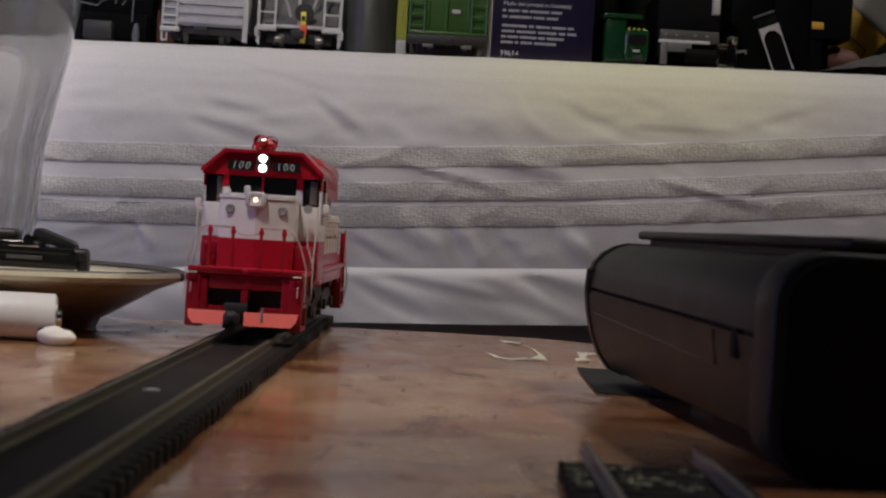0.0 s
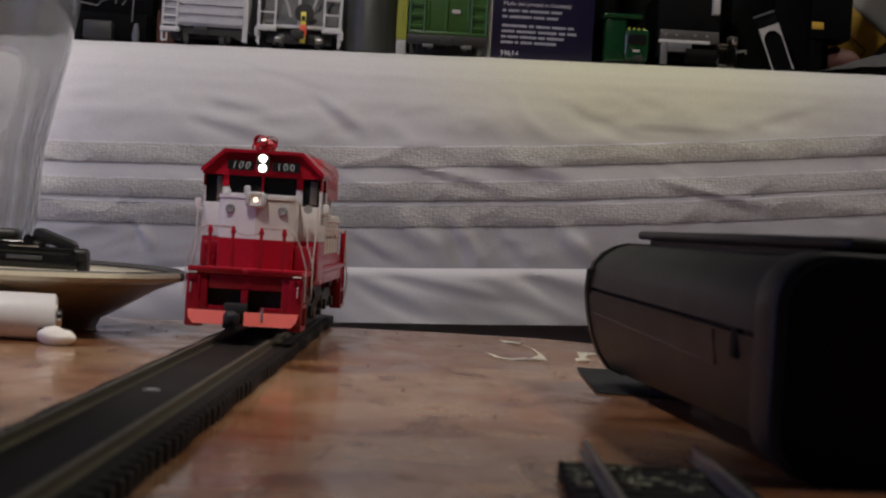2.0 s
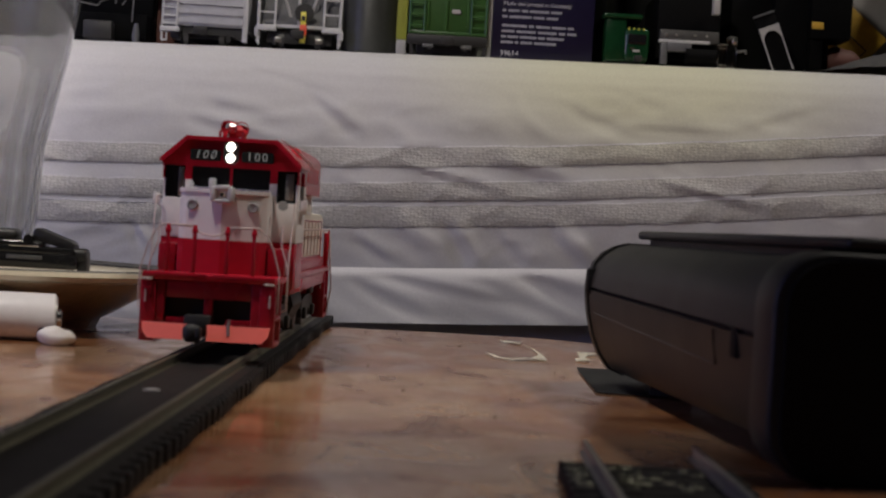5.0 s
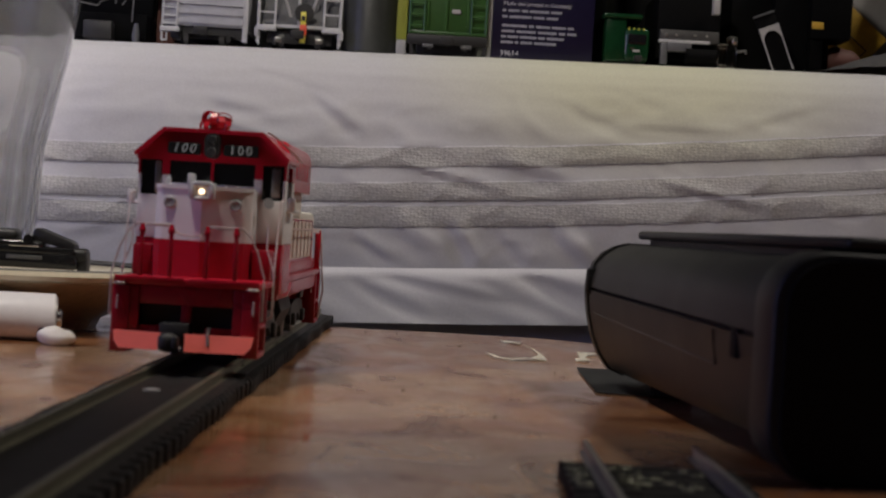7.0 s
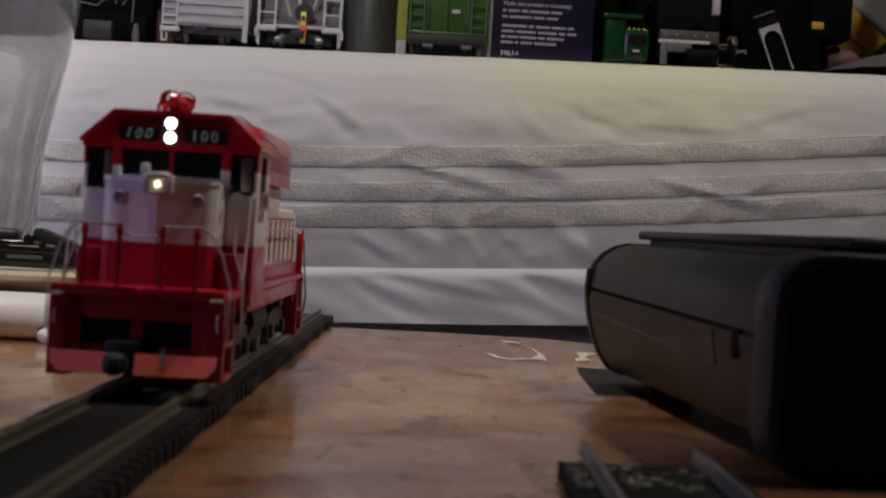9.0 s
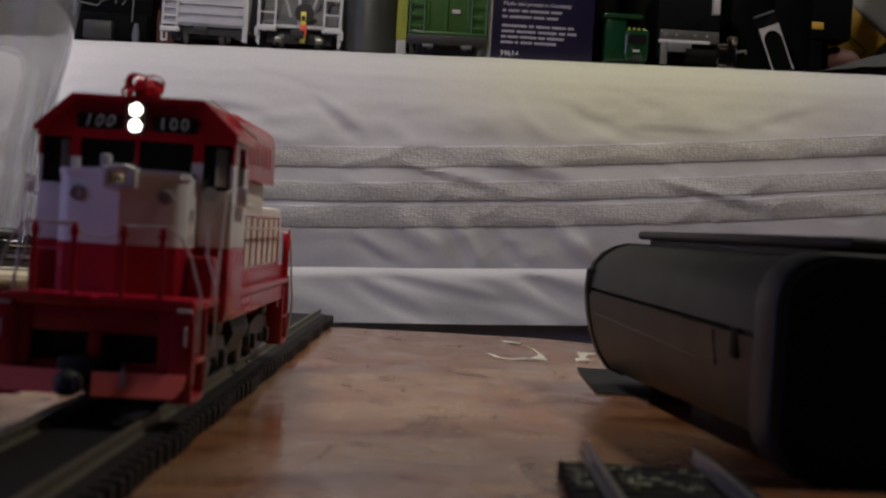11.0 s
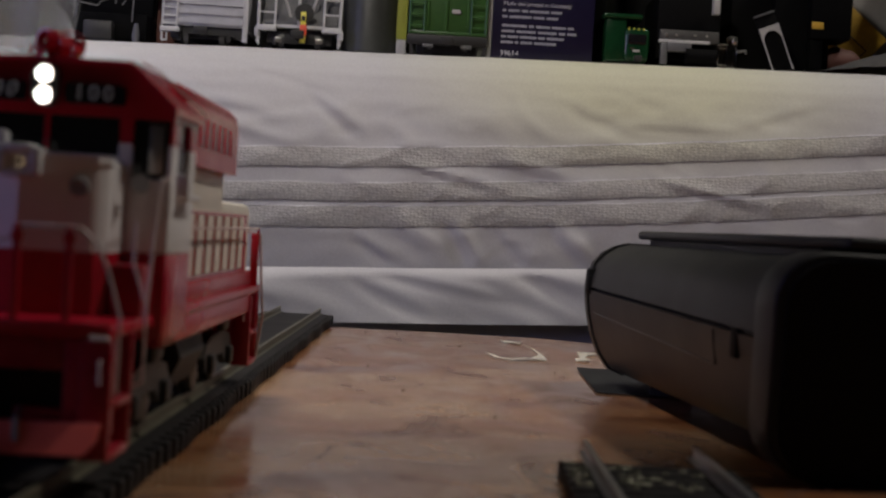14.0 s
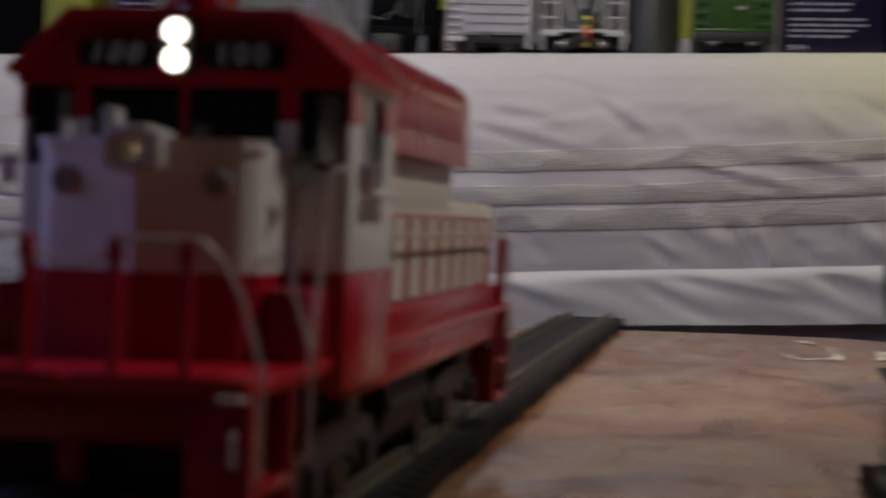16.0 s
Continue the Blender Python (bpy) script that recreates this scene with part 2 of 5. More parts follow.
build_table()
structure("floor", boxes((-1600, 1600, -1600, 1600, -760, -740)), FLOORING, "dark floor of the dim room")
structure("ceiling", boxes((-1600, 1600, -1600, 1600, 1700, 1720)), WALL, "plain painted ceiling of the dim room")
structure("wall_north", boxes((-1600, 1600, 1600, 1640, -740, 1700)), WALL, "plain painted wall behind the shelf")
structure("wall_south", boxes((-1600, 1600, -1640, -1600, -740, 1700)), WALL, "plain painted wall of the dim room")
structure("wall_east", boxes((1600, 1640, -1600, 1600, -740, 1700)), WALL, "plain painted wall of the dim room")
structure("wall_west", boxes((-1640, -1600, -1600, 1600, -740, 1700)), WALL, "plain painted wall of the dim room")
structure("shelf", boxes((-640, 640, 772, 1100, -740, 112, 2)), BOARD, "dark low cupboard carrying a towel and models")


# ---- towel over the shelf front ----
def towel_top(x):
    return 121.0 + 0.0155 * x


# long sharp creases pressed into the cotton: from (x, z) to (x, z)
FOLDS = [(22, 72, 48, 67), (50, 101, 80, 88), (82, 92, 125, 91), (-104, 92, -81, 88), (-59, 96, -39, 82), (-93, 110, -60, 102), (-21, 41, -6, 32),
         (23, 42, 39, 28), (-38, 36, -23, 27), (48, 44, 63, 30), (-136, 37, -131, 26), (132, 95, 169, 108), (69, 110, 100, 99),
         (-18, 68, 20, 61), (3, 44, 14, 27), (-110, 84, -70, 74), (100, 66, 140, 58), (-90, 40, -78, 26)]


def pressed(x, z, rows, width):
    """The relief of pressed creases: a soft ridge over a sharper valley, fading to both ends."""
    v = 0.0
    for k, (x0, z0, x1, z1) in enumerate(rows):
        dx, dz = x1 - x0, z1 - z0
        long = math.hypot(dx, dz)
        along = ((x - x0) * dx + (z - z0) * dz) / (long * long)
        if -0.6 < along < 1.6:
            off = ((z - z0) * abs(dx) - (x - x0) * dz * (1 if dx > 0 else -1)) / long
            w = width * (0.75 if z0 > 80 else 1.0) * (1 + 0.35 * math.sin(k * 2.3) + 0.5 * along)
            if abs(off) < 4 * w:
                fade = math.exp(-((along - 0.5) / 0.55) ** 4)
                v += fade * (0.45 if z0 > 80 else 1.0) * (1.0 + 0.4 * math.sin(k * 5.1)) * (off / w) * math.exp(-(off / w) ** 2)
    return v


def crease(x, z):
    """Soft folds of the hanging towel, in millimetres towards the table."""
    v = 1.6 * noise.noise(Vector((x / 120, z / 55, 1.7)))
    v += 1.1 * noise.noise(Vector(((x + 1.3 * z) / 52, (z - 0.5 * x) / 30, 4.1)))
    v += 0.5 * noise.noise(Vector(((x - 1.1 * z) / 26, (z + 0.4 * x) / 17, 9.3)))
    for shift, lean, size in ((3.3, 1.5, 62), (7.9, -1.9, 78), (15.1, 1.1, 34)):
        ridge = 1 - abs(noise.noise(Vector(((x + lean * z) / size, (z - 0.35 * lean * x) / (size * 0.42), shift))))
        v += 1.1 * max(0.0, ridge - 0.72) ** 1.2 / 0.28 * (0.4 + 0.6 * abs(noise.noise(Vector((x / 60, z / 40, shift + 2)))))
    return v + 2.7 * pressed(x, z, FOLDS, 3.0)


PROFILE = [(960, 0), (900, 0), (850, 0.1), (810, 0.3), (790, 0.2), (775, 0), (766, -1.2), (760, -3.5), (755.5, -7), (752, -12), (749.5, -18), (747.5, -25), (746, -33),
           (745, -42), (744.3, -52), (744, -62), (744.2, -72), (745, -82), (746.5, -90), (748, -97), (750, -104), (752, -112), (754, -122), (755, -135), (755, -190)]


def towel_point(x, s, proud=0.0):
    """A place on the towel: s runs along the profile from the back of the top to the foot."""
    k = min(int(s), len(PROFILE) - 2)
    f = s - k
    y = PROFILE[k][0] * (1 - f) + PROFILE[k + 1][0] * f
    d = PROFILE[k][1] * (1 - f) + PROFILE[k + 1][1] * f
    hang = max(0.0, min(1.0, (-d - 3) / 25))
    z = towel_top(x) + d + 0.25 * noise.noise(Vector((x / 30, y / 30, 0)))
    return (x, y - hang * crease(x, z) - proud, z)


def towel_at(x, z, proud):
    """A place on the hanging face at the height z."""
    d = z - towel_top(x)
    for k in range(6, len(PROFILE) - 1):
        if PROFILE[k + 1][1] <= d <= PROFILE[k][1]:
            f = (PROFILE[k][1] - d) / (PROFILE[k][1] - PROFILE[k + 1][1])
            return towel_point(x, k + f, proud)
    return towel_point(x, len(PROFILE) - 1.01, proud)


def band_height(x):
    return 45.0 + 0.064 * x + 0.00013 * x * x


HEM_FOLDS = [(-35, 17, -4, 3), (17, 22, 55, 7), (-20, 20, 30, 12), (37, 25, 62, 17), (-110, 18, -70, 5), (75, 22, 120, 8)]


def build_towel():
    towel = thing("towel", "creased white cotton towel with woven bands over the shelf", "towel")
    xs = [-560 + 2.0 * k for k in range(561)]
    ss = [k / 5 for k in range(5 * (len(PROFILE) - 1) + 1)]
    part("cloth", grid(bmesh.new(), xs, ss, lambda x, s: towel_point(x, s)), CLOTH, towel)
    for low, high in ((-2.0, 7.2), (9.5, 17.5), (24.4, 33.0)):
        def lay(x, v, low=low, high=high):
            z = band_height(x) + low + (high - low) * v + 0.2 * noise.noise(Vector((x / 14, low, 0)))
            swell = 0.5 * math.sin(math.pi * v) ** 0.5 + 0.06 * noise.noise(Vector((x / 2.2, v * 5, low)))
            return towel_at(x, z, swell + 0.15)
        band = part("woven_band", grid(bmesh.new(), [-560 + 1.6 * k for k in range(701)], [k / 7 for k in range(8)], lay), BAND, towel, "coarse woven raised band")
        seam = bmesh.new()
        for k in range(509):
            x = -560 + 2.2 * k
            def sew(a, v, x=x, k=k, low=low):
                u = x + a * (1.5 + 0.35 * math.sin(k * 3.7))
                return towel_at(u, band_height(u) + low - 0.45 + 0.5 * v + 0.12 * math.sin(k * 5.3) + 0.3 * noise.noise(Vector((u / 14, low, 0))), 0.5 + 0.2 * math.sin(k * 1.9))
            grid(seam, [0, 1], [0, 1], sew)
        part("seam", seam, STITCH_SHADE, band, "dark stitched seam")
        # thin dark strip laid in for the shade along the seam groove
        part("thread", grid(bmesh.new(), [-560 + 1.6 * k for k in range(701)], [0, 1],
                            lambda x, v, low=low: towel_at(x, band_height(x) + low - 0.35 + 0.32 * v + 0.3 * noise.noise(Vector((x / 14, low, 0))), 0.4)), STITCH_SHADE, band, "thin dark line for the shade in the seam groove")

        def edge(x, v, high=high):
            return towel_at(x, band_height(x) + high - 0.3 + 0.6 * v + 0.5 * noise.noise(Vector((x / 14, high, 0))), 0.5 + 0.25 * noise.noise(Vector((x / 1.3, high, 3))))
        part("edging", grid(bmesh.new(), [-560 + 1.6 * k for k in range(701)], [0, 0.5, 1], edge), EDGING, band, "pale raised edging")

    def hem(x, v):
        top = 24.6 + 0.052 * x + 0.8 * noise.noise(Vector((x / 90, 0, 5)))
        foot = 0.3 + 0.05 * x + 0.8 * noise.noise(Vector((x / 60, 0, 8)))
        z = top + (foot - top) * v
        fold = 2.6 * noise.noise(Vector(((x - z) / 52, z / 22, 6.6))) + 1.1 * noise.noise(Vector(((x + 2 * z) / 24, z / 18, 2.2)))
        fold += 1.5 * pressed(x, z, HEM_FOLDS, 3.2)
        return (x, 740.5 + 3.2 * (1 - min(1, v * 6)) ** 2 - fold * min(1, v * 5), z)
    part("hem", grid(bmesh.new(), [-560 + 2.2 * k for k in range(510)], [k / 18 for k in range(19)], hem), CLOTH, towel, "smooth folded lower hem")


build_towel()


# ---- track ----
def rail_outline(x, z0, w=1.0, h=2.4):
    return [(x - w * 1.1, z0), (x + w * 1.1, z0), (x + w * 1.1, z0 + 0.3), (x + w * 0.3, z0 + 0.5), (x + w * 0.3, z0 + h - 0.8),
            (x + w * 0.55, z0 + h - 0.55), (x + w * 0.5, z0 + h), (x - w * 0.5, z0 + h), (x - w * 0.55, z0 + h - 0.55), (x - w * 0.3, z0 + h - 0.8), (x - w * 0.3, z0 + 0.5), (x - w * 1.1, z0 + 0.3)]


MARKER_PLATE = material("dull_plate", (0.26, 0.25, 0.25), 0.45, vary=0.2)
TRACK_X = -57.7


def build_track():
    track = thing("railway_track", "straight toy railway track with black sleepers and dull rails", "track", pose(TRACK_X * MM, 0, 0))
    part("track_bed", boxes((-13.6, 13.6, 60, 699, 0.0, 3.1, 0.4), (-12.0, 12.0, 60.5, 698.5, 2.9, 3.75, 0.3)), TRACK, track, "black plastic track base")
    me = None
    for k in range(92):
        y = 64 + 6.95 * k
        if me is None:
            first = part("sleeper", boxes((-14.6, 14.6, -1.9, 1.9, 0, 3.6, 0.35)), TRACK, track, at=pose(0, y * MM, 0))
            me = first.data
        else:
            ob = new("sleeper", me)
            ob.parent = track
            ob.matrix_basis = pose(0.0003 * math.sin(k * 7.1), y * MM, 0)
    for x in (-8.25, 8.25):
        part("rail", prism(bmesh.new(), rail_outline(x, 3.5), 60, 704), BRASS, track, "tarnished nickel rail")
    part("contact_plate", lathe(bmesh.new(), [(1.9, 3.4), (1.9, 4.0), (1.4, 4.2)], 20), MARKER_PLATE, track, "small round metal plate", at=pose(-0.0019, 0.357, 0))


build_track()


# ---- the locomotive (its origin on the table under the nose; it runs towards -y) ----
MARKER = material("grey_marker_lens", (0.30, 0.30, 0.31), 0.3, vary=0.2)
HOUSING = material("cloudy_lamp_housing", (0.55, 0.55, 0.56), 0.2, vary=0.1)
GLASS_DARK = material("dark_window", (0.010, 0.010, 0.011), 0.12, vary=0.2, spec=0.6)
GLOW = material("lit_headlight", (1.0, 0.90, 0.80), 0.3, emit=7.0, vary=0.0)
GLOW_WARM = material("lit_nose_lamp", (1.0, 0.72, 0.45), 0.3, emit=4.0, vary=0.0)
LENS_OFF = material("unlit_lens", (0.030, 0.030, 0.030), 0.35, vary=0.3, spec=0.4)
BOW_RED = material("shiny_red_ribbon", (0.46, 0.016, 0.026), 0.22, vary=0.2, coat=0.8)
GOLD = material("gold_thread", (0.75, 0.45, 0.10), 0.25, metal=0.9)
GREY_FRAME = material("grey_truck_frame", (0.060, 0.058, 0.055), 0.5, vary=0.3)
WIRE = material("white_handrail", (0.55, 0.46, 0.44), 0.45)
NUMBER = material("white_numerals", (0.50, 0.52, 0.50), 0.5)
TRUCK = material("black_truck_frame", (0.020, 0.019, 0.018), 0.5, vary=0.3)
WHEEL = material("dull_wheel_steel", (0.14, 0.135, 0.13), 0.45, metal=0.6, vary=0.25)
INSIDE = material("cab_interior", (0.012, 0.011, 0.011), 0.8, spec=0.1)


def letters(name, text, size, mat, parent, m, shear=0.0, thick=0.06, align="CENTER"):
    """Raised lettering in the built-in font, size in millimetres."""
    cu = bpy.data.curves.new(name, "FONT")
    cu.body, cu.size, cu.align_x, cu.shear, cu.extrude, cu.resolution_u = text, size * MM, align, shear, thick * MM, 2
    tmp = bpy.data.objects.new(name, cu)
    scene.collection.objects.link(tmp)
    me = bpy.data.meshes.new_from_object(tmp.evaluated_get(bpy.context.evaluated_depsgraph_get()))
    bpy.data.objects.remove(tmp)
    bpy.data.curves.remove(cu)
    me.materials.clear()
    me.materials.append(mat)
    ob = new(name, me)
    ob.parent = parent
    ob.matrix_basis = m
    return ob


def turning_lamp(name, parent, spots, glow, m, label):
    """Lenses that glow on one face and are dull on the other, on a spindle."""
    bm = bmesh.new()
    for z, r in spots:
        for side in (-1, 1):
            a = bmesh.ops.create_cone(bm, cap_ends=True, segments=24, radius1=r if side < 0 else r * 0.78, radius2=r * 0.78 if side < 0 else r, depth=0.45,
                                      matrix=Matrix.Translation((0, side * 0.24, z)) @ Matrix.Rotation(radians(90), 4, "X"))
            for v in a["verts"]:
                for f in v.link_faces:
                    f.material_index = 0 if side < 0 else 1
    # the wide end looks outwards on both faces
    ob = part(name, bm, glow, parent, label, at=m)
    ob.data.materials.append(LENS_OFF)
    return ob


def build_loco():
    lo = thing("locomotive", "red and white toy diesel locomotive with a red bow", "locomotive")
    # frame and deck
    part("deck", boxes((-17.2, 17.2, -18.6, 156, 24.4, 26.2, 0.5)), RED, lo)
    for sx in (-1, 1):
        xs = sorted((sx * 14.0, sx * 16.9))
        part("side_sill", boxes((*xs, 22, 138, 20.5, 24.4, 0.4)), RED, lo)
    # pilot with its recesses
    for row in ((-17.0, -11.0, -18.0, -14, 11.5, 24.4, 0.4), (11.0, 17.0, -18.0, -14, 11.5, 24.4, 0.4), (-11.0, 11.0, -17.6, -14.6, 20.0, 24.4, 0.3),
                (-11.0, -4.6, -17.2, -15, 12, 15, 0.2), (4.6, 11.0, -17.2, -15, 12, 15, 0.2), (-1.1, 1.1, -17.4, -15, 15, 20, 0.2)):
        part("pilot_panel", boxes(row), RED_DEEP, lo, "deep red pilot panel")
    part("pilot_back", boxes((-14, 14, -14.4, -12, 10, 24.2)), DARK, lo, "black backing")
    for sx in (-1, 1):
        inner = (0.8, 0.6) if sx > 0 else (5.6, 4.6)
        o = [(sx * inner[0], 9.6), (sx * 14.6, 9.6), (sx * 16.0, 11.2), (sx * 16.4, 13.6), (sx * inner[1], 13.6)]
        bm = bmesh.new()
        prism(bm, o, -21.2, -20.2)
        for v in bm.verts:
            v.co.y += (13.6 - v.co.z) * -0.32 + abs(v.co.x) * 0.10
        part("plow_blade", bm, CORAL, lo, "coral red plow blade")
    # coupler
    part("coupler_pocket", boxes((-5.6, 1.4, -20.5, -14, 11, 16, 0.6)), DARK, lo)
    cp = boxes((-4.4, -1.2, -25, -18, 10.4, 13.6, 1.2, 3), (-5.0, -0.6, -26.4, -22.5, 9.4, 14.0, 1.7, 3), (-1.6, 0.0, -26.8, -24, 10.2, 13.4, 0.7))
    part("coupler", cp, DARK, lo, "black knuckle coupler")
    for x in (5.8,):
        part("air_hose", wire(bmesh.new(), [(x, -18, 15), (x, -20.5, 13.8), (x + 0.3, -21.4, 11.2)], 0.42), STEEL, lo, "silver air hose")
    # step wells at both ends
    for y0, y1 in ((-18, -3), (139, 155)):
        for sx in (-1, 1):
            a, b = sorted((sx * 13.2, sx * 17.3))
            st = part("step_panel", boxes((a, b, y0 - 0.5, y0 + 1.2, 8.6, 24.2, 0.3)), RED_DEEP, lo, "deep red step panel")
            part("step_panel", boxes((a, b, y1 - 1.2, y1, 8.6, 25, 0.3)), RED_DEEP, lo, "deep red step panel")
            part("step_tread", boxes((a, b, y0 + 1.2, y1 - 1.2, 8.4, 9.6, 0.25)), RED_DEEP, lo, "deep red step tread")
            part("step_tread", boxes((a, b, y0 + 3, y1 - 1.2, 15.2, 16.2, 0.25)), RED_DEEP, lo, "deep red step tread")
            part("grab_iron", wire(bmesh.new(), [(sx * 14.6, y0 - 0.1, 24.6), (sx * 14.6, y0 - 1.5, 24.6), (sx * 16.6, y0 - 1.5, 24.6), (sx * 16.6, y0 - 0.1, 24.6)], 0.32), WIRE, st, "white grab iron")
            part("grab_iron", wire(bmesh.new(), [(sx * 15.9, y0 - 0.1, 21.8), (sx * 15.9, y0 - 1.3, 21.4), (sx * 15.9, y0 - 1.3, 18.8), (sx * 15.9, y0 - 0.1, 18.6)], 0.22), WIRE, st, "white grab iron")
    # nose: red foot, white top, faintly pointed front
    def nose_shape(z0, z1, w, out):
        return [(-w, 12.4), (-w, 1.9), (-w + 1.6, 0.2), (0, -out), (w - 1.6, 0.2), (w, 1.9), (w, 12.4)]
    part("nose_foot", prism(bmesh.new(), nose_shape(0, 0, 11.9, 2.5), 26.2, 35.1, "z"), RED, lo, smooth=False)
    bm = prism(bmesh.new(), nose_shape(0, 0, 11.9, 2.5), 35.1, 48.1, "z")
    creased = [e for e in bm.edges if abs(e.verts[0].co.z - e.verts[1].co.z) > 5 and 5 < abs(e.verts[0].co.x)]
    top = [e for e in bm.edges if all(abs(v.co.z - 48.1) < 0.01 for v in e.verts)]
    bmesh.ops.bevel(bm, geom=top + creased, offset=0.7, segments=2, affect="EDGES", profile=0.5)
    nose = part("nose", bm, WHITE, lo, "white short hood", smooth=False)
    part("nose_ledge", prism(bmesh.new(), [(-12.2, 3.0), (-12.0, 1.6), (-10.4, -0.1), (0, -2.9), (10.4, -0.1), (12.0, 1.6), (12.2, 3.0)], 47.5, 48.5, "z"), WHITE, lo, smooth=False)
    for x in (-8.1, 8.1):
        sc = part("nose_marker", lathe(bmesh.new(), [(0.4, -0.2), (1.45, 0.0), (1.45, 0.5), (1.15, 0.75), (0.5, 0.55)], 20), MARKER, nose, "round chrome marker lamp",
                  at=Matrix.Translation((x * MM, -0.0005, 0.0441)) @ Matrix.Rotation(radians(90), 4, "X"))
    # nose lamp
    nl = part("nose_lamp", boxes((-3.1, -1.55, -4.2, 1.2, 45.2, 49.2, 0.5), (1.55, 3.1, -4.2, 1.2, 45.2, 49.2, 0.5), (-2.0, 2.0, -4.2, 1.2, 48.3, 49.6, 0.4), (-2.0, 2.0, -4.2, 1.2, 44.9, 45.9, 0.4), (-2, 2, -3.55, 1, 45, 49)),
              HOUSING, lo, "cloudy white nose lamp housing")
    part("latch", boxes((-3.9, -2.1, -2.4, 0.2, 48.3, 51.4, 0.5), (-9.4, -8.4, 1.0, 2.0, 48.3, 50.2, 0.3)), HOUSING, lo)
    # cab: windows are openings between the bars of the front
    outline = [(-18.6, 51.0), (-19.0, 55.9), (-12.3, 62.3), (12.3, 62.3), (19.0, 55.9), (18.6, 51.0)]
    part("cab_lower", boxes((-18.4, 18.4, 12.6, 35.6, 22.4, 35.2, 0.3)), RED, lo)
    for row in ((-18.5, -11.8, 12.3, 13.6, 35.2, 46.0, 0.2), (11.8, 18.5, 12.3, 13.6, 35.2, 46.0, 0.2), (-11.8, 11.8, 12.3, 13.6, 35.2, 49.2, 0.2)):
        part("cab_front_panel", boxes(row), WHITE, lo, "white cab front panel")
    for row in ((-18.5, -17.9, 12.4, 13.6, 46, 51.1), (17.9, 18.5, 12.4, 13.6, 46, 51.1), (-12.6, -10.6, 12.3, 13.6, 46, 51.1), (10.6, 12.6, 12.3, 13.6, 46, 51.1)):
        part("door_post", boxes(row), WHITE, lo, "white door post")
    for sx in (-1, 1):
        a, b = sorted((sx * 17.5, sx * 18.5))
        part("cab_side", boxes((a, b, 13.6, 35.6, 35.2, 44.6, 0.1)), WHITE, lo, "white cab side")
        part("cab_side_top", boxes((a, b, 13.6, 35.6, 54.8, 56.4)), RED, lo)
        for y0, y1 in ((13.6, 18), (30, 35.6)):
            part("side_pillar", boxes((a, b, y0, y1, 44.6, 51.1)), WHITE, lo, "white pillar between the side windows")
            part("side_pillar", boxes((a, b, y0, y1, 51.1, 54.8)), RED, lo, "red pillar between the side windows")
        for y0, y1 in ((18, 30),):
            part("side_window", boxes((sx * 17.7 - 0.15, sx * 17.7 + 0.15, y0, y1, 44.6, 54.8)), GLASS_DARK, lo, "dark side window")
        part("armrest", boxes((*sorted((sx * 18.3, sx * 20.6)), 17, 30, 43.3, 44.2, 0.3)), WHITE, lo)
        part("mirror", boxes((*sorted((sx * 19.2, sx * 21.2)), 12.5, 13.2, 43.8, 47.0, 0.25)), WHITE, lo)
    fr = [(-18.9, 54.7), (-19.0, 55.9), (-12.3, 62.3), (12.3, 62.3), (19.0, 55.9), (18.9, 54.7)]
    part("cab_brow", prism(bmesh.new(), fr, 11.4, 13.6), RED, lo, "red cab brow over the windows")
    for row in ((-18.7, -18.1, 12.2, 13.6, 51.1, 54.8), (18.1, 18.7, 12.2, 13.6, 51.1, 54.8), (-12.7, -10.7, 12.2, 13.6, 51.1, 54.8), (10.7, 12.7, 12.2, 13.6, 51.1, 54.8), (-0.35, 0.35, 12.2, 13.6, 49.2, 54.8)):
        part("window_post", boxes(row), RED, lo)
    for x0, x1, z0, z1 in ((-10.7, -0.35, 49.2, 54.7), (0.35, 10.7, 49.2, 54.7), (-18.1, -12.7, 46.0, 54.7), (12.7, 18.1, 46.0, 54.7)):
        part("front_window", prism(bmesh.new(), rounded(x0, x1, z0, z1, 0.4, 2), 13.0, 13.3), GLASS_DARK, lo, "dark front window")
    # door handrail columns show pale inside the outer panes
    for sx in (-1, 1):
        part("door_jamb", boxes((*sorted((sx * 13.0, sx * 14.4)), 12.7, 13.0, 46.4, 54.2, 0.1)) if sx < 0 else boxes((15.0, 17.2, 12.7, 13.0, 46.8, 54.0, 0.1)), STEEL, lo)
    roof = [(-19.4, 55.6), (-19.3, 56.5), (-12.4, 62.9), (12.4, 62.9), (19.3, 56.5), (19.4, 55.6), (18.4, 55.6), (12.0, 61.9), (-12.0, 61.9), (-18.4, 55.6)]
    bm = prism(bmesh.new(), roof, 9.6, 37.0)
    part("roof", bm, RED, lo, "red cab roof")
    part("roof_handhold", wire(bmesh.new(), [(13.0, 14, 63.2), (14.2, 21, 62.6), (18.6, 33, 58.5), (19.8, 36, 57.2)], 0.25), WIRE, lo)
    part("cab_inside", prism(bmesh.new(), [(-17.3, 35.3), (-17.3, 55.4), (-11.8, 61.0), (11.8, 61.0), (17.3, 55.4), (17.3, 35.3)], 14.0, 35.2), INSIDE, lo)
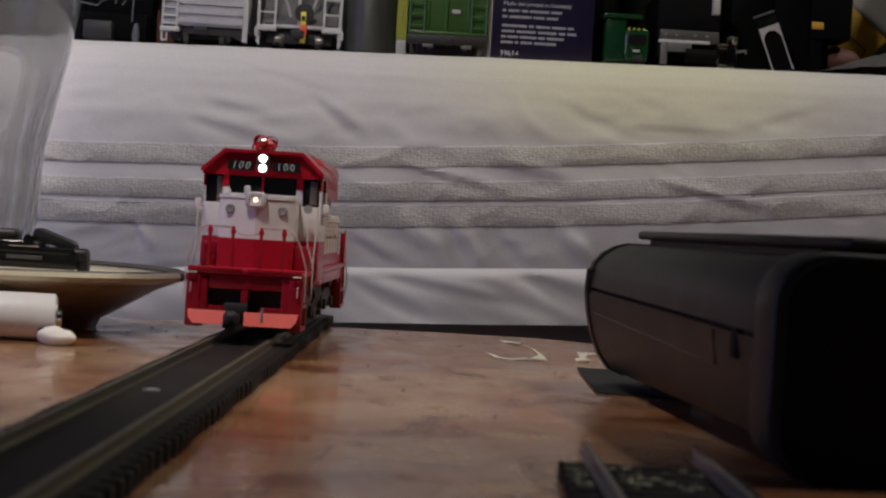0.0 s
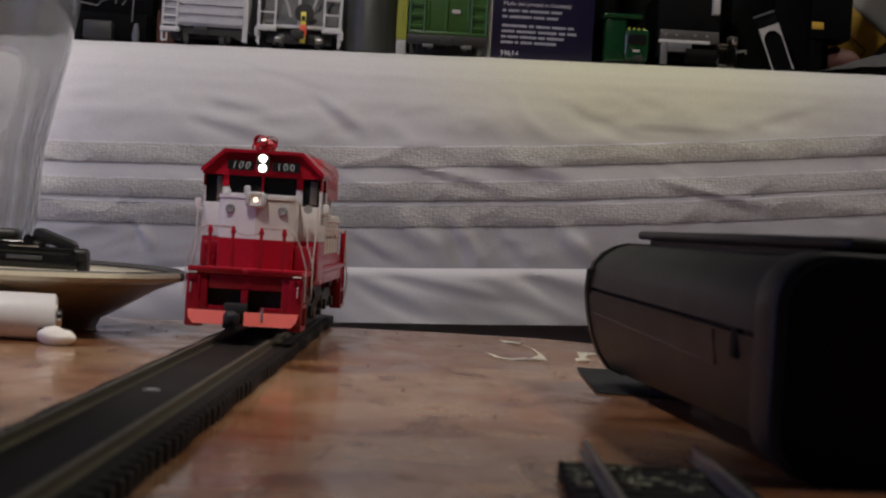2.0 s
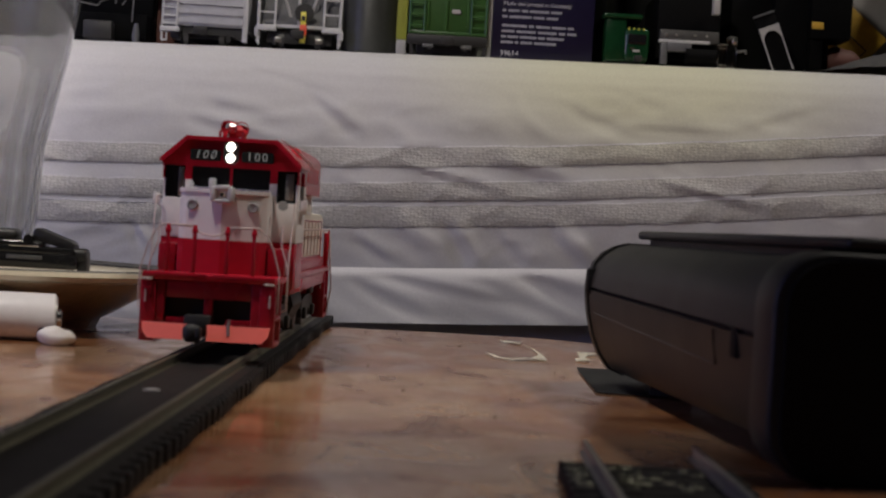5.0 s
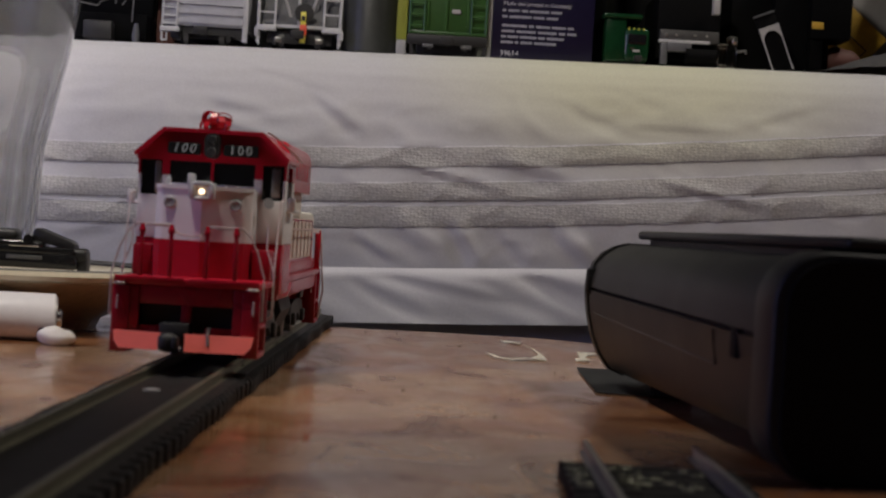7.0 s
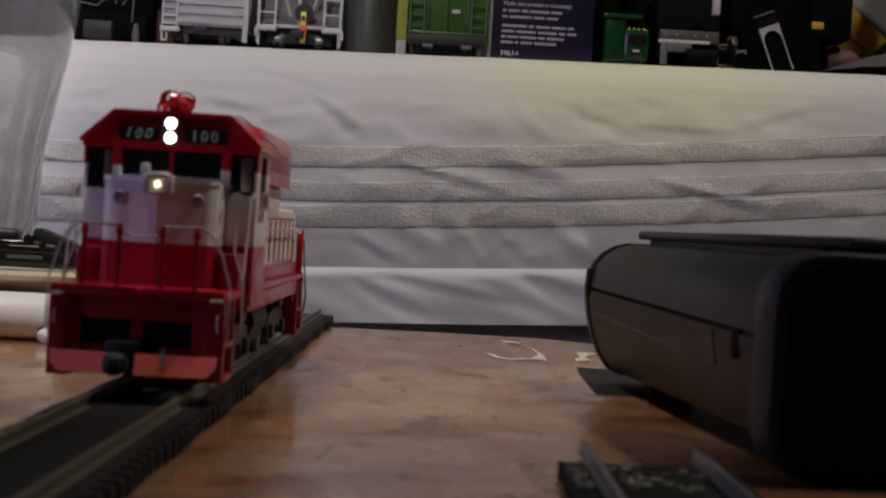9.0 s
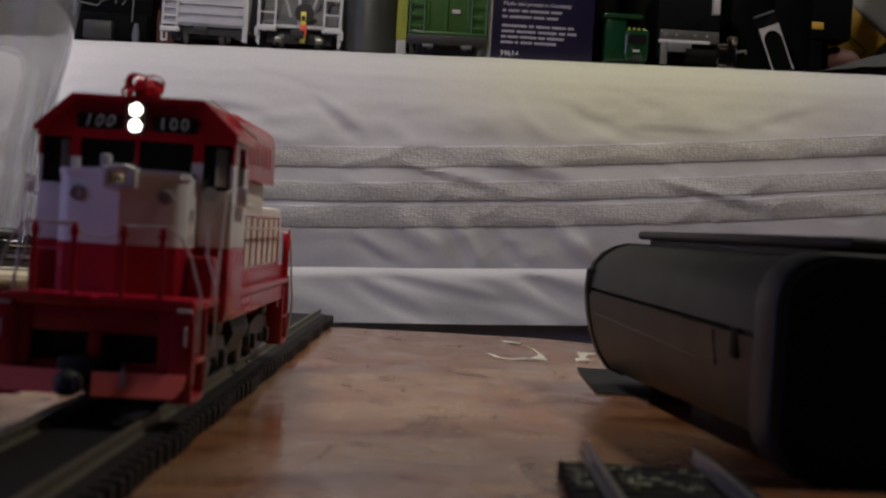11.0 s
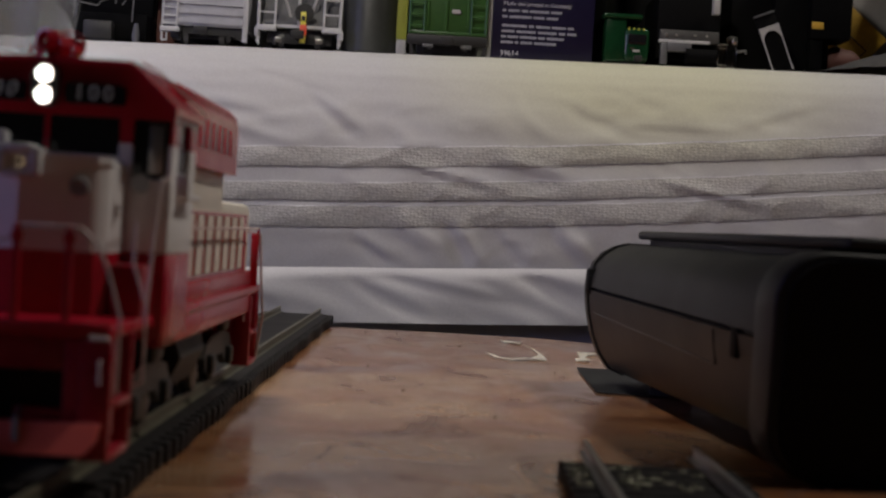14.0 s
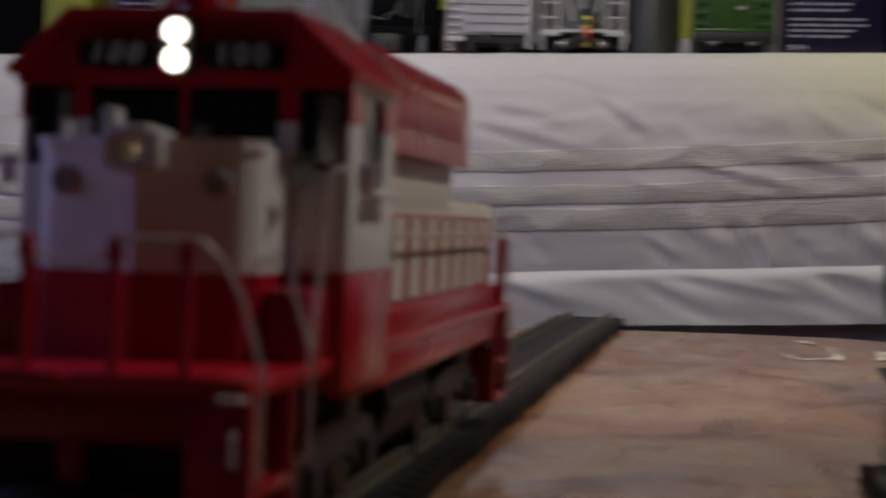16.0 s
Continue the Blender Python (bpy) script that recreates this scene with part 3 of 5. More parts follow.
    # number boards and headlight
    for x0, x1 in ((-11.0, -3.0), (2.9, 11.5)):
        nb = part("number_board", prism(bmesh.new(), rounded(x0, x1, 56.4, 59.3, 0.5, 3), 9.1, 11.3), INSIDE, lo, "black number board")
        for k, digit in enumerate("100"):
            letters("numeral", digit, 3.3, NUMBER, nb, pose(((x0 + x1) / 2 + 2.1 * (k - 1)) * MM, 0.00902, 0.05685, 90, 0, 0), 0.25 if x0 < 0 else 0.0)
    hh = bmesh.new()
    prism(hh, rounded(-1.95, 1.95, 55.6, 61.9, 1.8, 5), 8.64, 11.2)
    part("headlight_housing", hh, LENS_OFF, lo, "clear grey headlight housing")
    head = turning_lamp("headlight", lo, ((1.5, 1.18), (-1.5, 1.18)), GLOW, pose(0, 0.00862, 0.0588), "pair of white flashing headlights")
    mars = turning_lamp("nose_bulb", lo, ((0, 0.62),), GLOW_WARM, pose(0, -0.0036, 0.0471), "warm flickering nose bulb")
    # raised red section and long hood
    bm = boxes((-16.6, 16.6, 37.0, 104, 49.6, 62.8))
    up = [e for e in bm.edges if all(v.co.z > 62.5 for v in e.verts)]
    bmesh.ops.bevel(bm, geom=up, offset=3.6, segments=3, affect="EDGES", profile=0.5)
    rs = part("raised_hood", bm, RED, lo, "red raised hood section")
    for k in range(7):
        for sx in (-1, 1):
            part("louvre", boxes((*sorted((sx * 16.5, sx * 16.8)), 43 + 8 * k, 49 + 8 * k, 53, 58, 0.15)), RED, rs)
    hood = part("hood", boxes((-14.6, 14.6, 35.6, 101, 41.8, 49.6, 0.4), (-14.6, 14.6, 35.6, 150, 27.5, 44.4, 1.6)), CREAM, lo, "cream long hood")
    part("hood_skirt", boxes((-15.6, 15.6, 35.6, 152, 26.2, 29.4, 0.3)), RED, lo)
    for sx in (-1, 1):
        part("hood_panel", boxes((*sorted((sx * 14.4, sx * 14.8)), 37, 143, 29.4, 41.9)), RED, lo, "red side panel")
        for k in range(8):
            bm = bmesh.new()
            y = 41 + 12.2 * k
            prism(bm, [(y, 30.4), (y + 7.8, 30.4), (y + 8.6, 41.4), (y + 0.8, 41.4)], sx * 14.7, sx * 15.15, "x")
            part("stripe", bm, CREAM, lo, "cream stripe")
        # walkway handrail with stanchions
        part("handrail", wire(bmesh.new(), [(sx * 17.0, 40, 39.0), (sx * 17.0, 148, 39.0)], 0.3), WIRE, lo)
        for y in (40, 148):
            part("stanchion", wire(bmesh.new(), [(sx * 17.0, y, 26), (sx * 17.0, y, 39.2)], 0.35), RED, lo)
        part("end_rail", wire(bmesh.new(), [(sx * 17.2, 154, 9.5), (sx * 18.4, 154, 19.0), (sx * 17.6, 154, 27), (sx * 16.9, 154, 37.6), (sx * 12, 154, 38.6)], 0.3), WIRE, lo)
        part("end_panel", boxes((*sorted((sx * 15.0, sx * 16.6)), 151.5, 154, 26, 37.8, 0.4)), RED, lo)
    part("rear_pilot", boxes((-17, 17, 153, 156.4, 11, 25, 0.5)), RED_DEEP, lo)
    # front handrails
    for sx in (-1, 1):
        fr = part("front_rail", wire(bmesh.new(), [(sx * 4.6, -18.3, 38.4), (sx * 12.4, -18.3, 38.6), (sx * 14.2, -18.2, 37.0), (sx * 16.0, -18.0, 33.6), (sx * 17.9, -17.6, 27.2), (sx * 17.9, -17.6, 17.4), (sx * 16.9, -17.4, 17.0)], 0.22), WIRE, lo, "white bent handrail")
        part("step_rail", wire(bmesh.new(), [(sx * 16.4, -1.5, 39.6), (sx * 16.4, -2.0, 34.0), (sx * 18.5, -2.2, 28.0), (sx * 18.5, -2.2, 17.6), (sx * 17.2, -2.0, 17.0)], 0.22), WIRE, lo, "white bent handrail")
        part("side_rail", wire(bmesh.new(), [(sx * 18.3, -1.8, 27), (sx * 18.6, 4, 45.8), (sx * 18.6, 11.5, 46.4)], 0.22), WIRE, lo)
        for x in (4.2, 11.0):
            part("rail_post", boxes((*sorted((sx * (x - 0.5), sx * (x + 0.5))), -18.9, -17.9, 26, 38.8, 0.2)), RED, lo)
    for sx in (-1, 1):
        part("top_bar", boxes((*sorted((sx * 4.4, sx * 12.6)), -18.8, -18.2, 38.3, 38.9, 0.2)), WIRE, lo, "pale top bar")
        for x in (4.2, 11.0):
            part("post_cap", boxes((*sorted((sx * (x - 0.75), sx * (x + 0.75))), -19.1, -17.8, 36.6, 37.9, 0.3)), RED, lo)
        part("deck_lip", boxes((*sorted((sx * 0.6, sx * 17.0)), -19.2, -18.4, 25.3, 26.5, 0.3)), RED, lo)
    part("door_hinge", boxes((10.6, 11.3, 3.4, 6.0, 38, 45.6, 0.2)), WHITE, lo)
    part("safety_chain", wire(bmesh.new(), [(-4.2, -18.4, 37.6), (-2, -18.4, 36.6), (0.6, -18.4, 36.2), (3, -18.4, 36.8), (4.2, -18.4, 37.6)], 0.2), WIRE, lo, "pale sagging chain")
    part("sand_box", boxes((-17.0, -12.2, 2, 11.6, 26.2, 33.6, 0.5), ), RED_DEEP, lo)
    part("sand_box", boxes((12.2, 17.0, 2, 11.6, 26.2, 33.6, 0.5), ), RED_DEEP, lo)
    part("horn", lathe(bmesh.new(), [(0.5, 0), (0.6, 2), (1.3, 3.4), (1.4, 3.6)], 14), MARKER, lo, at=pose(0.0142, 0.0090, 0.0446, 80, 0, 18))
    # red bow on the roof
    bow = part("bow_knot", boxes((-2.6, 0.4, 19, 23, 62.6, 65.4, 0.9)), BOW_RED, lo, "shiny red ribbon bow")
    rng = random.Random(11)
    for k in range(12):
        a = radians(30.0 * k + rng.uniform(-10, 10))
        r, lift = rng.uniform(2.3, 3.3), rng.uniform(63.9, 66.4)
        bm = bmesh.new()
        n = 12
        ring = []
        for i in range(n + 1):
            p = 2 * math.pi * i / n
            ring.append(((r * 0.9) * (1 - math.cos(p)) * 0.75, 0.52 * math.sin(p) * r))
        for i in range(n):
            (d0, h0), (d1, h1) = ring[i], ring[i + 1]
            q = [bm.verts.new((-1.1 + math.cos(a) * d - math.sin(a) * w, 21 + math.sin(a) * d + math.cos(a) * w, lift + hh2)) for d, hh2, w in ((d0, h0, -0.85), (d0, h0, 0.85), (d1, h1, 0.85), (d1, h1, -0.85))]
            bm.faces.new(q)
        bmesh.ops.remove_doubles(bm, verts=bm.verts, dist=0.02)
        bmesh.ops.solidify(bm, geom=bm.faces[:], thickness=0.25)
        part("ribbon_loop", bm, BOW_RED, bow)
    part("gold_bead", wire(bmesh.new(), [(2.2, 19.5, 62.9), (2.4, 19.4, 64.2), (1.6, 19.3, 65.0)], 0.35), GOLD, bow, "gold thread")
    # trucks, tank and wheels
    part("fuel_tank", prism(bmesh.new(), [(-13, 21), (-14.5, 16), (-12, 10.6), (12, 10.6), (14.5, 16), (13, 21)], 58, 88), DARK, lo)
    part("chassis", boxes((-7.5, 7.5, -10, 150, 12.2, 24.2)), DARK, lo)
    wheels = []
    for yc in (32, 116):
        for sx in (-1, 1):
            o = [(yc - 21, 13.2), (yc - 19, 10.4), (yc - 12, 9.8), (yc - 6, 12.6), (yc + 6, 12.6), (yc + 12, 9.8), (yc + 19, 10.4), (yc + 21, 13.2), (yc + 17, 16.2), (yc + 8, 17.2), (yc - 8, 17.2), (yc - 17, 16.2)]
            fr = part("truck_frame", prism(bmesh.new(), o, sx * 12.2, sx * 13.6, "x"), TRUCK, lo, "black truck side frame")
            part("brake_cylinder", boxes((*sorted((sx * 13.4, sx * 15.0)), yc - 4, yc + 5, 17.6, 21.2, 0.6)), TRUCK, fr)
            for dy in (-14, 14):
                part("journal_box", boxes((*sorted((sx * 13.4, sx * 14.8)), yc + dy - 2.2, yc + dy + 2.2, 9.8, 13.6, 0.5)), TRUCK, fr)
        for dy in (-14, 14):
            bm = bmesh.new()
            axle = Matrix.Rotation(radians(90), 4, "Y")
            lathe(bm, [(1.2, -11.0), (4.6, -10.9), (5.25, -10.7), (5.3, -8.4), (6.0, -8.2), (6.0, -7.5), (5.0, -7.3), (1.1, -7.2), (1.1, 7.2), (5.0, 7.3), (6.0, 7.5), (6.0, 8.2), (5.3, 8.4), (5.25, 10.7), (4.6, 10.9), (1.2, 11.0)], 28)
            bmesh.ops.transform(bm, matrix=axle, verts=bm.verts)
            w = part("wheel_set", bm, WHEEL, lo, "dull worn steel wheel set")
            wheels.append((w, yc + dy))
    return lo, head, mars, wheels


loco, headlight, nose_bulb, wheel_sets = build_loco()


# ---- things on the table ----
CASE = material("matt_black_case", (0.017, 0.017, 0.0160), 0.48, vary=0.25, bump=0.12, bump_scale=1500, spec=0.4)
# blacker than CASE: shade of the unlit end and grooves is in the colour
CASE_TRIM_SHADE = material("black_trim_and_shade", (0.006, 0.006, 0.006), 0.7, vary=0.3, bump=0.15, spec=0.2)
GLOSS = material("gloss_black_plastic", (0.012, 0.012, 0.012), 0.14, vary=0.3)
CHINA = material("cream_glaze", (0.62, 0.56, 0.42), 0.22, vary=0.10, coat=0.4)
BROWN = material("brown_glaze", (0.36, 0.26, 0.165), 0.28, vary=0.25, coat=0.3)
PAPER = material("white_paper", (0.88, 0.86, 0.78), 0.8)
CARD = material("dark_card", (0.045, 0.047, 0.05), 0.6, vary=0.4, bump=0.3)
SKIN = material("white_battery_sleeve", (0.72, 0.70, 0.70), 0.28, vary=0.05, coat=0.4)
PUTTY = material("white_putty", (0.80, 0.76, 0.70), 0.6, vary=0.06, bump=0.2)
RED_PRINT = material("red_print", (0.6, 0.03, 0.05), 0.35)
DUST = material("dark_crumb", (0.04, 0.02, 0.015), 0.9)
RAIL_GREY = material("grey_rail", (0.30, 0.30, 0.29), 0.35, metal=0.8, vary=0.2)
SHEET_DARK = material("dull_grey_plastic", (0.10, 0.10, 0.095), 0.3, vary=0.2)
SOLDER = material("brassy_fleck", (0.20, 0.20, 0.145), 0.4, metal=0.4, vary=0.3)


def clear_glass(name, tint, rough=0.03, ior=1.46):
    m = bpy.data.materials.new(name)
    m.use_nodes = True
    b = m.node_tree.nodes["Principled BSDF"]
    b.inputs["Base Color"].default_value = (*tint, 1)
    b.inputs["Transmission Weight"].default_value = 1.0
    b.inputs["Roughness"].default_value = rough
    b.inputs["IOR"].default_value = ior
    return m


GLASS = clear_glass("clear_glass", (0.62, 0.62, 0.62), 0.05, 1.42)
GLASS.node_tree.nodes["Principled BSDF"].inputs["Transmission Weight"].default_value = 0.91


def build_case():
    """A long rounded black case: lower shell, upper shell, lid, end caps, latch and feet."""
    case = thing("equipment_case", "matt black rounded plastic case lying on the table", "case", pose(0.0412, 0.481, 0, 0, 0, 5.6))
    left_low = [(11.5, 3.6), (7.6, 5.2), (4.6, 9.2), (2.3, 14.5), (0.9, 20.0), (0.2, 25.0), (0.1, 27.0)]
    left_up = [(0.1, 28.0), (0.5, 31.0), (1.8, 34.4), (4.2, 37.2), (7.6, 39.3), (11.5, 40.4)]
    right_low = [(78 - x, z) for x, z in left_low][::-1]
    right_up = [(78 - x, z) for x, z in left_up][::-1]

    def inset(o, d):
        return [(x + (d if x < 39 else -d), z + (d * 0.6 if z < 20 else -d * 0.6)) for x, z in o]
    def slope(bm):
        """The joint between the shells drops towards the near end."""
        for v in bm.verts:
            if 26.5 <= v.co.z <= 28.5:
                v.co.z += 2.2 * v.co.y / 170
        return bm
    part("lower_shell", slope(prism(bmesh.new(), left_low + right_low, -171, -4)), CASE, case, "black lower shell")
    part("upper_shell", slope(prism(bmesh.new(), left_up + right_up, -171, -4)), CASE, case, "black upper shell")
    part("seam_core", prism(bmesh.new(), rounded(1.2, 76.8, 22, 31, 1), -170, -5), CASE_TRIM_SHADE, case)
    whole = left_low + left_up
    loop = whole + [(78 - x, z) for x, z in whole[::-1]]
    part("far_cap", prism(bmesh.new(), inset(loop, -0.5), -3.2, 0.4), CASE, case, "black end plate")
    ends = rounded(-0.7, 78.7, 0.4, 41.4, 10, 7)
    bm = prism(bmesh.new(), ends, -185, -172.4)
    rims = [e for e in bm.edges if all(abs(v.co.y + 185) < 0.01 or abs(v.co.y + 172.4) < 0.01 for v in e.verts) and abs(e.verts[0].co.y - e.verts[1].co.y) < 0.01]
    bmesh.ops.bevel(bm, geom=rims, offset=0.8, segments=3, affect="EDGES", profile=0.5)
    part("near_collar", bm, CASE, case, "black raised collar")
    part("collar_groove", prism(bmesh.new(), rounded(1.0, 77.0, 2.0, 40.0, 9, 6), -172.8, -170.8), CASE_TRIM_SHADE, case, "dark groove")
    # near end face, its lack of light put into the blacker colour
    bm = prism(bmesh.new(), rounded(1.4, 76.6, 0.9, 39.8, 8.5, 6), -186.2, -184)
    part("near_cap", bm, CASE_TRIM_SHADE, case, "black end cap")
    part("hinge_boss", rod(bmesh.new(), (24, -175, 40.2), (54, -175, 40.2), 2.4, 20), CASE_TRIM_SHADE, case, "black hinge barrel")
    # lid with its overhang and grip
    lid = part("lid", boxes((12.2, 66, -184, -8, 41.9, 44.3, 1.1, 3), (15.5, 62.5, -160, -10, 39.6, 42.1)), CASE, case, "flat black lid")
    part("lid_grip", boxes((16, 40, -13, -9.5, 43.2, 44.4, 0.5)), CASE_TRIM_SHADE, lid)
    # black block stands for the shade of the latch recess
    part("latch", boxes((0.0, 1.8, -159, -154.5, 20.0, 26.0, 0.5)), CASE_TRIM_SHADE, case, "black latch block with a recess's shade in its colour")
    part("hinge", boxes((-0.7, 2.0, -6.5, -2.5, 26, 33, 0.5)), CASE_TRIM_SHADE, case)
    # shallow panel edge on the side
    part("side_ridge", wire(bmesh.new(), [(0.75, -10, 20.8), (1.5, -139, 17.4)], 0.2), GREY_FRAME, case, "thin pale ridge")
    part("side_ridge", wire(bmesh.new(), [(1.5, -140, 17.4), (0.25, -141, 24.4)], 0.3), CASE_TRIM_SHADE, case)
    for x in (20, 58):
        for y in (-26, -150):
            part("foot", lathe(bmesh.new(), [(5.4, 0), (6, 0.6), (5.4, 4.6)], 20), CASE_TRIM_SHADE, case, "black rubber foot", at=pose(x * MM, y * MM, 0))


def build_dish():
    dish = thing("dish", "shallow cream and brown glazed dish on the table", "dish", pose(-0.1685, 0.590, 0))
    prof = [(40, 1.0), (45, 0), (48.5, 0.2), (50, 3.4), (55, 6.0), (62, 10.2), (69, 14.4), (75.5, 17.0)]
    bm = lathe(bmesh.new(), prof + [(76.5, 17.8), (73, 16.6), (60, 11), (48, 6.6), (20, 5.0), (0.5, 5.0)], 96)
    part("bowl", bm, BROWN, dish, "brown glazed underside")
    rim = lathe(bmesh.new(), [(74.0, 16.75), (78.8, 18.1), (79.8, 19.6), (79.2, 20.9), (77.6, 21.2), (70, 17.6), (60, 13.2), (59.6, 12.4)], 96, closed=True)
    part("rim", rim, CHINA, dish, "cream rim")
    edge = bmesh.new()
    lathe(edge, [(74.4, 19.9), (77.3, 21.25), (77.0, 21.6), (74.2, 20.4)], 96, closed=True)
    part("edge_line", edge, GREY_FRAME, dish, "dark worn edge")
    part("rim_chip", boxes((74.6, 80.2, -8, 4, 18.4, 21.4, 1.2, 3)), GREY_FRAME, dish, "dark unglazed chip in the rim")


def build_clip():
    clip = thing("spring_clip", "gloss black plastic clip resting on the dish", "clip", pose(-0.1160, 0.556, 0.0208, 0, 0, 4) @ Matrix.Diagonal((1, 1, 1.12, 1)))
    part("base_plate", boxes((-62, -2.5, -9, 9, 0.3, 4.6, 1.2), (-62, -3.4, -8, 8, 4.2, 6.6, 1.0)), GLOSS, clip)
    part("hook", boxes((-9, 0, -6, 6, 2.6, 6.6, 1.6, 3), (-3.0, 0.2, -5, 5, -0.9, 5.0, 1.2, 3)), BLACK, clip)
    bm = prism(bmesh.new(), [(-17.6, 10.4), (-16.8, 11.9), (-15.6, 12.0), (-5.0, 8.5), (-3.8, 7.6), (-3.9, 6.2), (-5.2, 5.6), (-17.0, 8.6)], -5, 5)
    bmesh.ops.bevel(bm, geom=bm.edges[:], offset=0.4, segments=2, affect="EDGES", profile=0.5)
    part("lever", bm, BLACK, clip, "sloping black lever")
    part("arm", boxes((-58, -13.6, -7, 7, 5.8, 8.4, 1.1, 3)), GLOSS, clip)
    part("spindle", rod(bmesh.new(), (-18.6, -7.6, 8.6), (-18.6, 7, 8.6), 1.5, 16), GLOSS, clip)
    part("lever_tip", boxes((-60, -22.5, -6, 6, 8.0, 11.4, 1.6, 3)), BLACK, clip)
    part("metal_strip", boxes((-24.5, -15.0, -7.6, -6.8, 6.4, 7.2, 0.2)), CHROME, clip, "shiny metal strip")
    part("side_strip", boxes((-25.0, -13.5, -9.3, -8.8, 2.8, 4.0, 0.3)), SHEET_DARK, clip, "dull grey strip")


def build_glass():
    glass = thing("drinking_glass", "tall clear flared glass standing behind the dish", "glass", pose(-0.2055, 0.712, 0))
    outer = [(29, 0), (30, 0.6), (30, 4), (33, 40), (34.5, 66), (38.5, 84), (43, 104), (46.2, 124), (48, 150), (48.6, 176)]
    inner = [(47.2, 176), (46.4, 150), (44.2, 124), (40.8, 104), (36.2, 84), (32.0, 66), (30.4, 40), (27.4, 12), (24, 9), (0.6, 8.6)]
    bm = lathe(bmesh.new(), outer + inner, 160)
    for v in bm.verts:
        r = math.hypot(v.co.x, v.co.y)
        a = math.atan2(v.co.y, v.co.x)
        fade = max(0.0, min(1.0, (96 - v.co.z) / 40)) * (1 if r > 28 else 0)
        k = 1 + 0.030 * fade * math.cos(20 * a) * (1 if r > 31 else 0.4)
        v.co.x, v.co.y = v.co.x * k, v.co.y * k
    part("vessel", bm, GLASS, glass, "clear fluted glass").visible_shadow = False
    part("foot_ring", lathe(bmesh.new(), [(30.2, 0), (31.0, 0.5), (31.0, 2.2), (30.6, 2.8)], 72), GLASS, glass, "thick clear glass foot")
    part("rim_bead", lathe(bmesh.new(), [(47.0, 176.2), (48.8, 176.2), (49.0, 177.0), (48.2, 177.6), (47.2, 177.2)], 72, closed=True), GLASS, glass)


def build_battery():
    bat = thing("battery", "white cylindrical battery lying on the table", "battery", pose(-0.1175, 0.521, 0.0074, 0, 90, 11))
    part("sleeve", lathe(bmesh.new(), [(6.0, -49.5), (7.1, -49), (7.3, -48.2), (7.3, -1.0), (7.05, -0.3), (6.2, 0)], 40), SKIN, bat, "white printed sleeve")
    part("cap_ring", lathe(bmesh.new(), [(6.1, -0.3), (6.1, 0.25), (3.4, 0.3)], 32), STEEL, bat)
    part("terminal", lathe(bmesh.new(), [(2.9, 0.1), (2.8, 1.5), (2.4, 1.75)], 24), CHROME, bat, "shiny positive terminal")
    bm = bmesh.new()
    for a0, z in ((200, -19.2), (208, -21.5), (196, -23.4)):
        for k in range(4):
            a = radians(a0 + 6 * k)
            box(bm, 7.34 * math.cos(a) - 0.25, 7.34 * math.cos(a) + 0.25, 7.34 * math.sin(a) - 0.5, 7.34 * math.sin(a) + 0.5, z - 0.9, z + 0.9)
    part("print_mark", bm, RED_PRINT, bat, "red printed mark")
    bm = lathe(bmesh.new(), [(0.3, 0), (1.7, 0), (1.7, 0.2)], 20)
    part("end_dot", bm, GREY_FRAME, bat, "dark round mark", at=Matrix.Rotation(radians(34), 4, "Z") @ pose(0, -0.0072, -0.0035, 90, 0, 0))


def build_putty():
    bm = bmesh.new()
    bmesh.ops.create_icosphere(bm, subdivisions=4, radius=1)
    for v in bm.verts:
        n = v.co.copy()
        k = 1 + 0.10 * noise.noise(n * 1.3) + 0.015 * noise.noise(n * 4) - 0.16 * math.exp(-((n.x - 0.35) / 0.22) ** 2) * max(0, n.z)
        v.co = Vector((1.2 + n.x * 6.0 * k, n.y * 4.0 * k, max(0.0, 2.5 + n.z * (3.2 - 0.9 * max(0, n.x)) * k)))
    ob = part("putty_lump", bm, PUTTY, at=pose(-0.1152, 0.508, 0))
    tagged(ob, "small lump of white putty beside the battery", "putty")


def build_scraps():
    def strip(points, widths, z, m, label):
        bm = bmesh.new()
        rows = []
        for k, ((x, y), w) in enumerate(zip(points, widths)):
            (x0, y0), (x1, y1) = points[max(0, k - 1)], points[min(len(points) - 1, k + 1)]
            d = Vector((x1 - x0, y1 - y0)).normalized()
            lift = z + 0.5 * math.sin(k * 1.3) ** 2
            rows.append([bm.verts.new((x - d.y * w, y + d.x * w, lift)), bm.verts.new((x + d.y * w, y - d.x * w, lift))])
        for a, b in zip(rows, rows[1:]):
            bm.faces.new((a[0], a[1], b[1], b[0]))
        bmesh.ops.solidify(bm, geom=bm.faces[:], thickness=0.22)
        return tagged(part("paper_scrap", bm, PAPER, smooth=False), label, "paper", "paper scraps on the table")
    strip([(16.5, 582), (18, 570), (20.0, 560), (24.5, 554), (30.5, 560), (33.4, 560), (35.2, 574), (35.6, 590), (34.1, 614), (31.5, 630)],
          (0.15, 0.5, 1.2, 3.4, 2.2, 3.4, 1.0, 0.6, 0.35, 0.2), 0.35, None, "curved white paper offcut on the table")
    strip([(25.0, 640), (26.6, 644), (28.6, 644), (30.4, 634)], (0.5, 4.5, 3.8, 0.4), 0.35, None, "small white paper offcut on the table")
    strip([(47.0, 566), (49.2, 567), (49.8, 580), (51.2, 594), (54, 604), (56.2, 606)], (0.4, 3.2, 0.9, 1.8, 4.4, 1.0), 0.4, None, "torn white paper chip on the table")


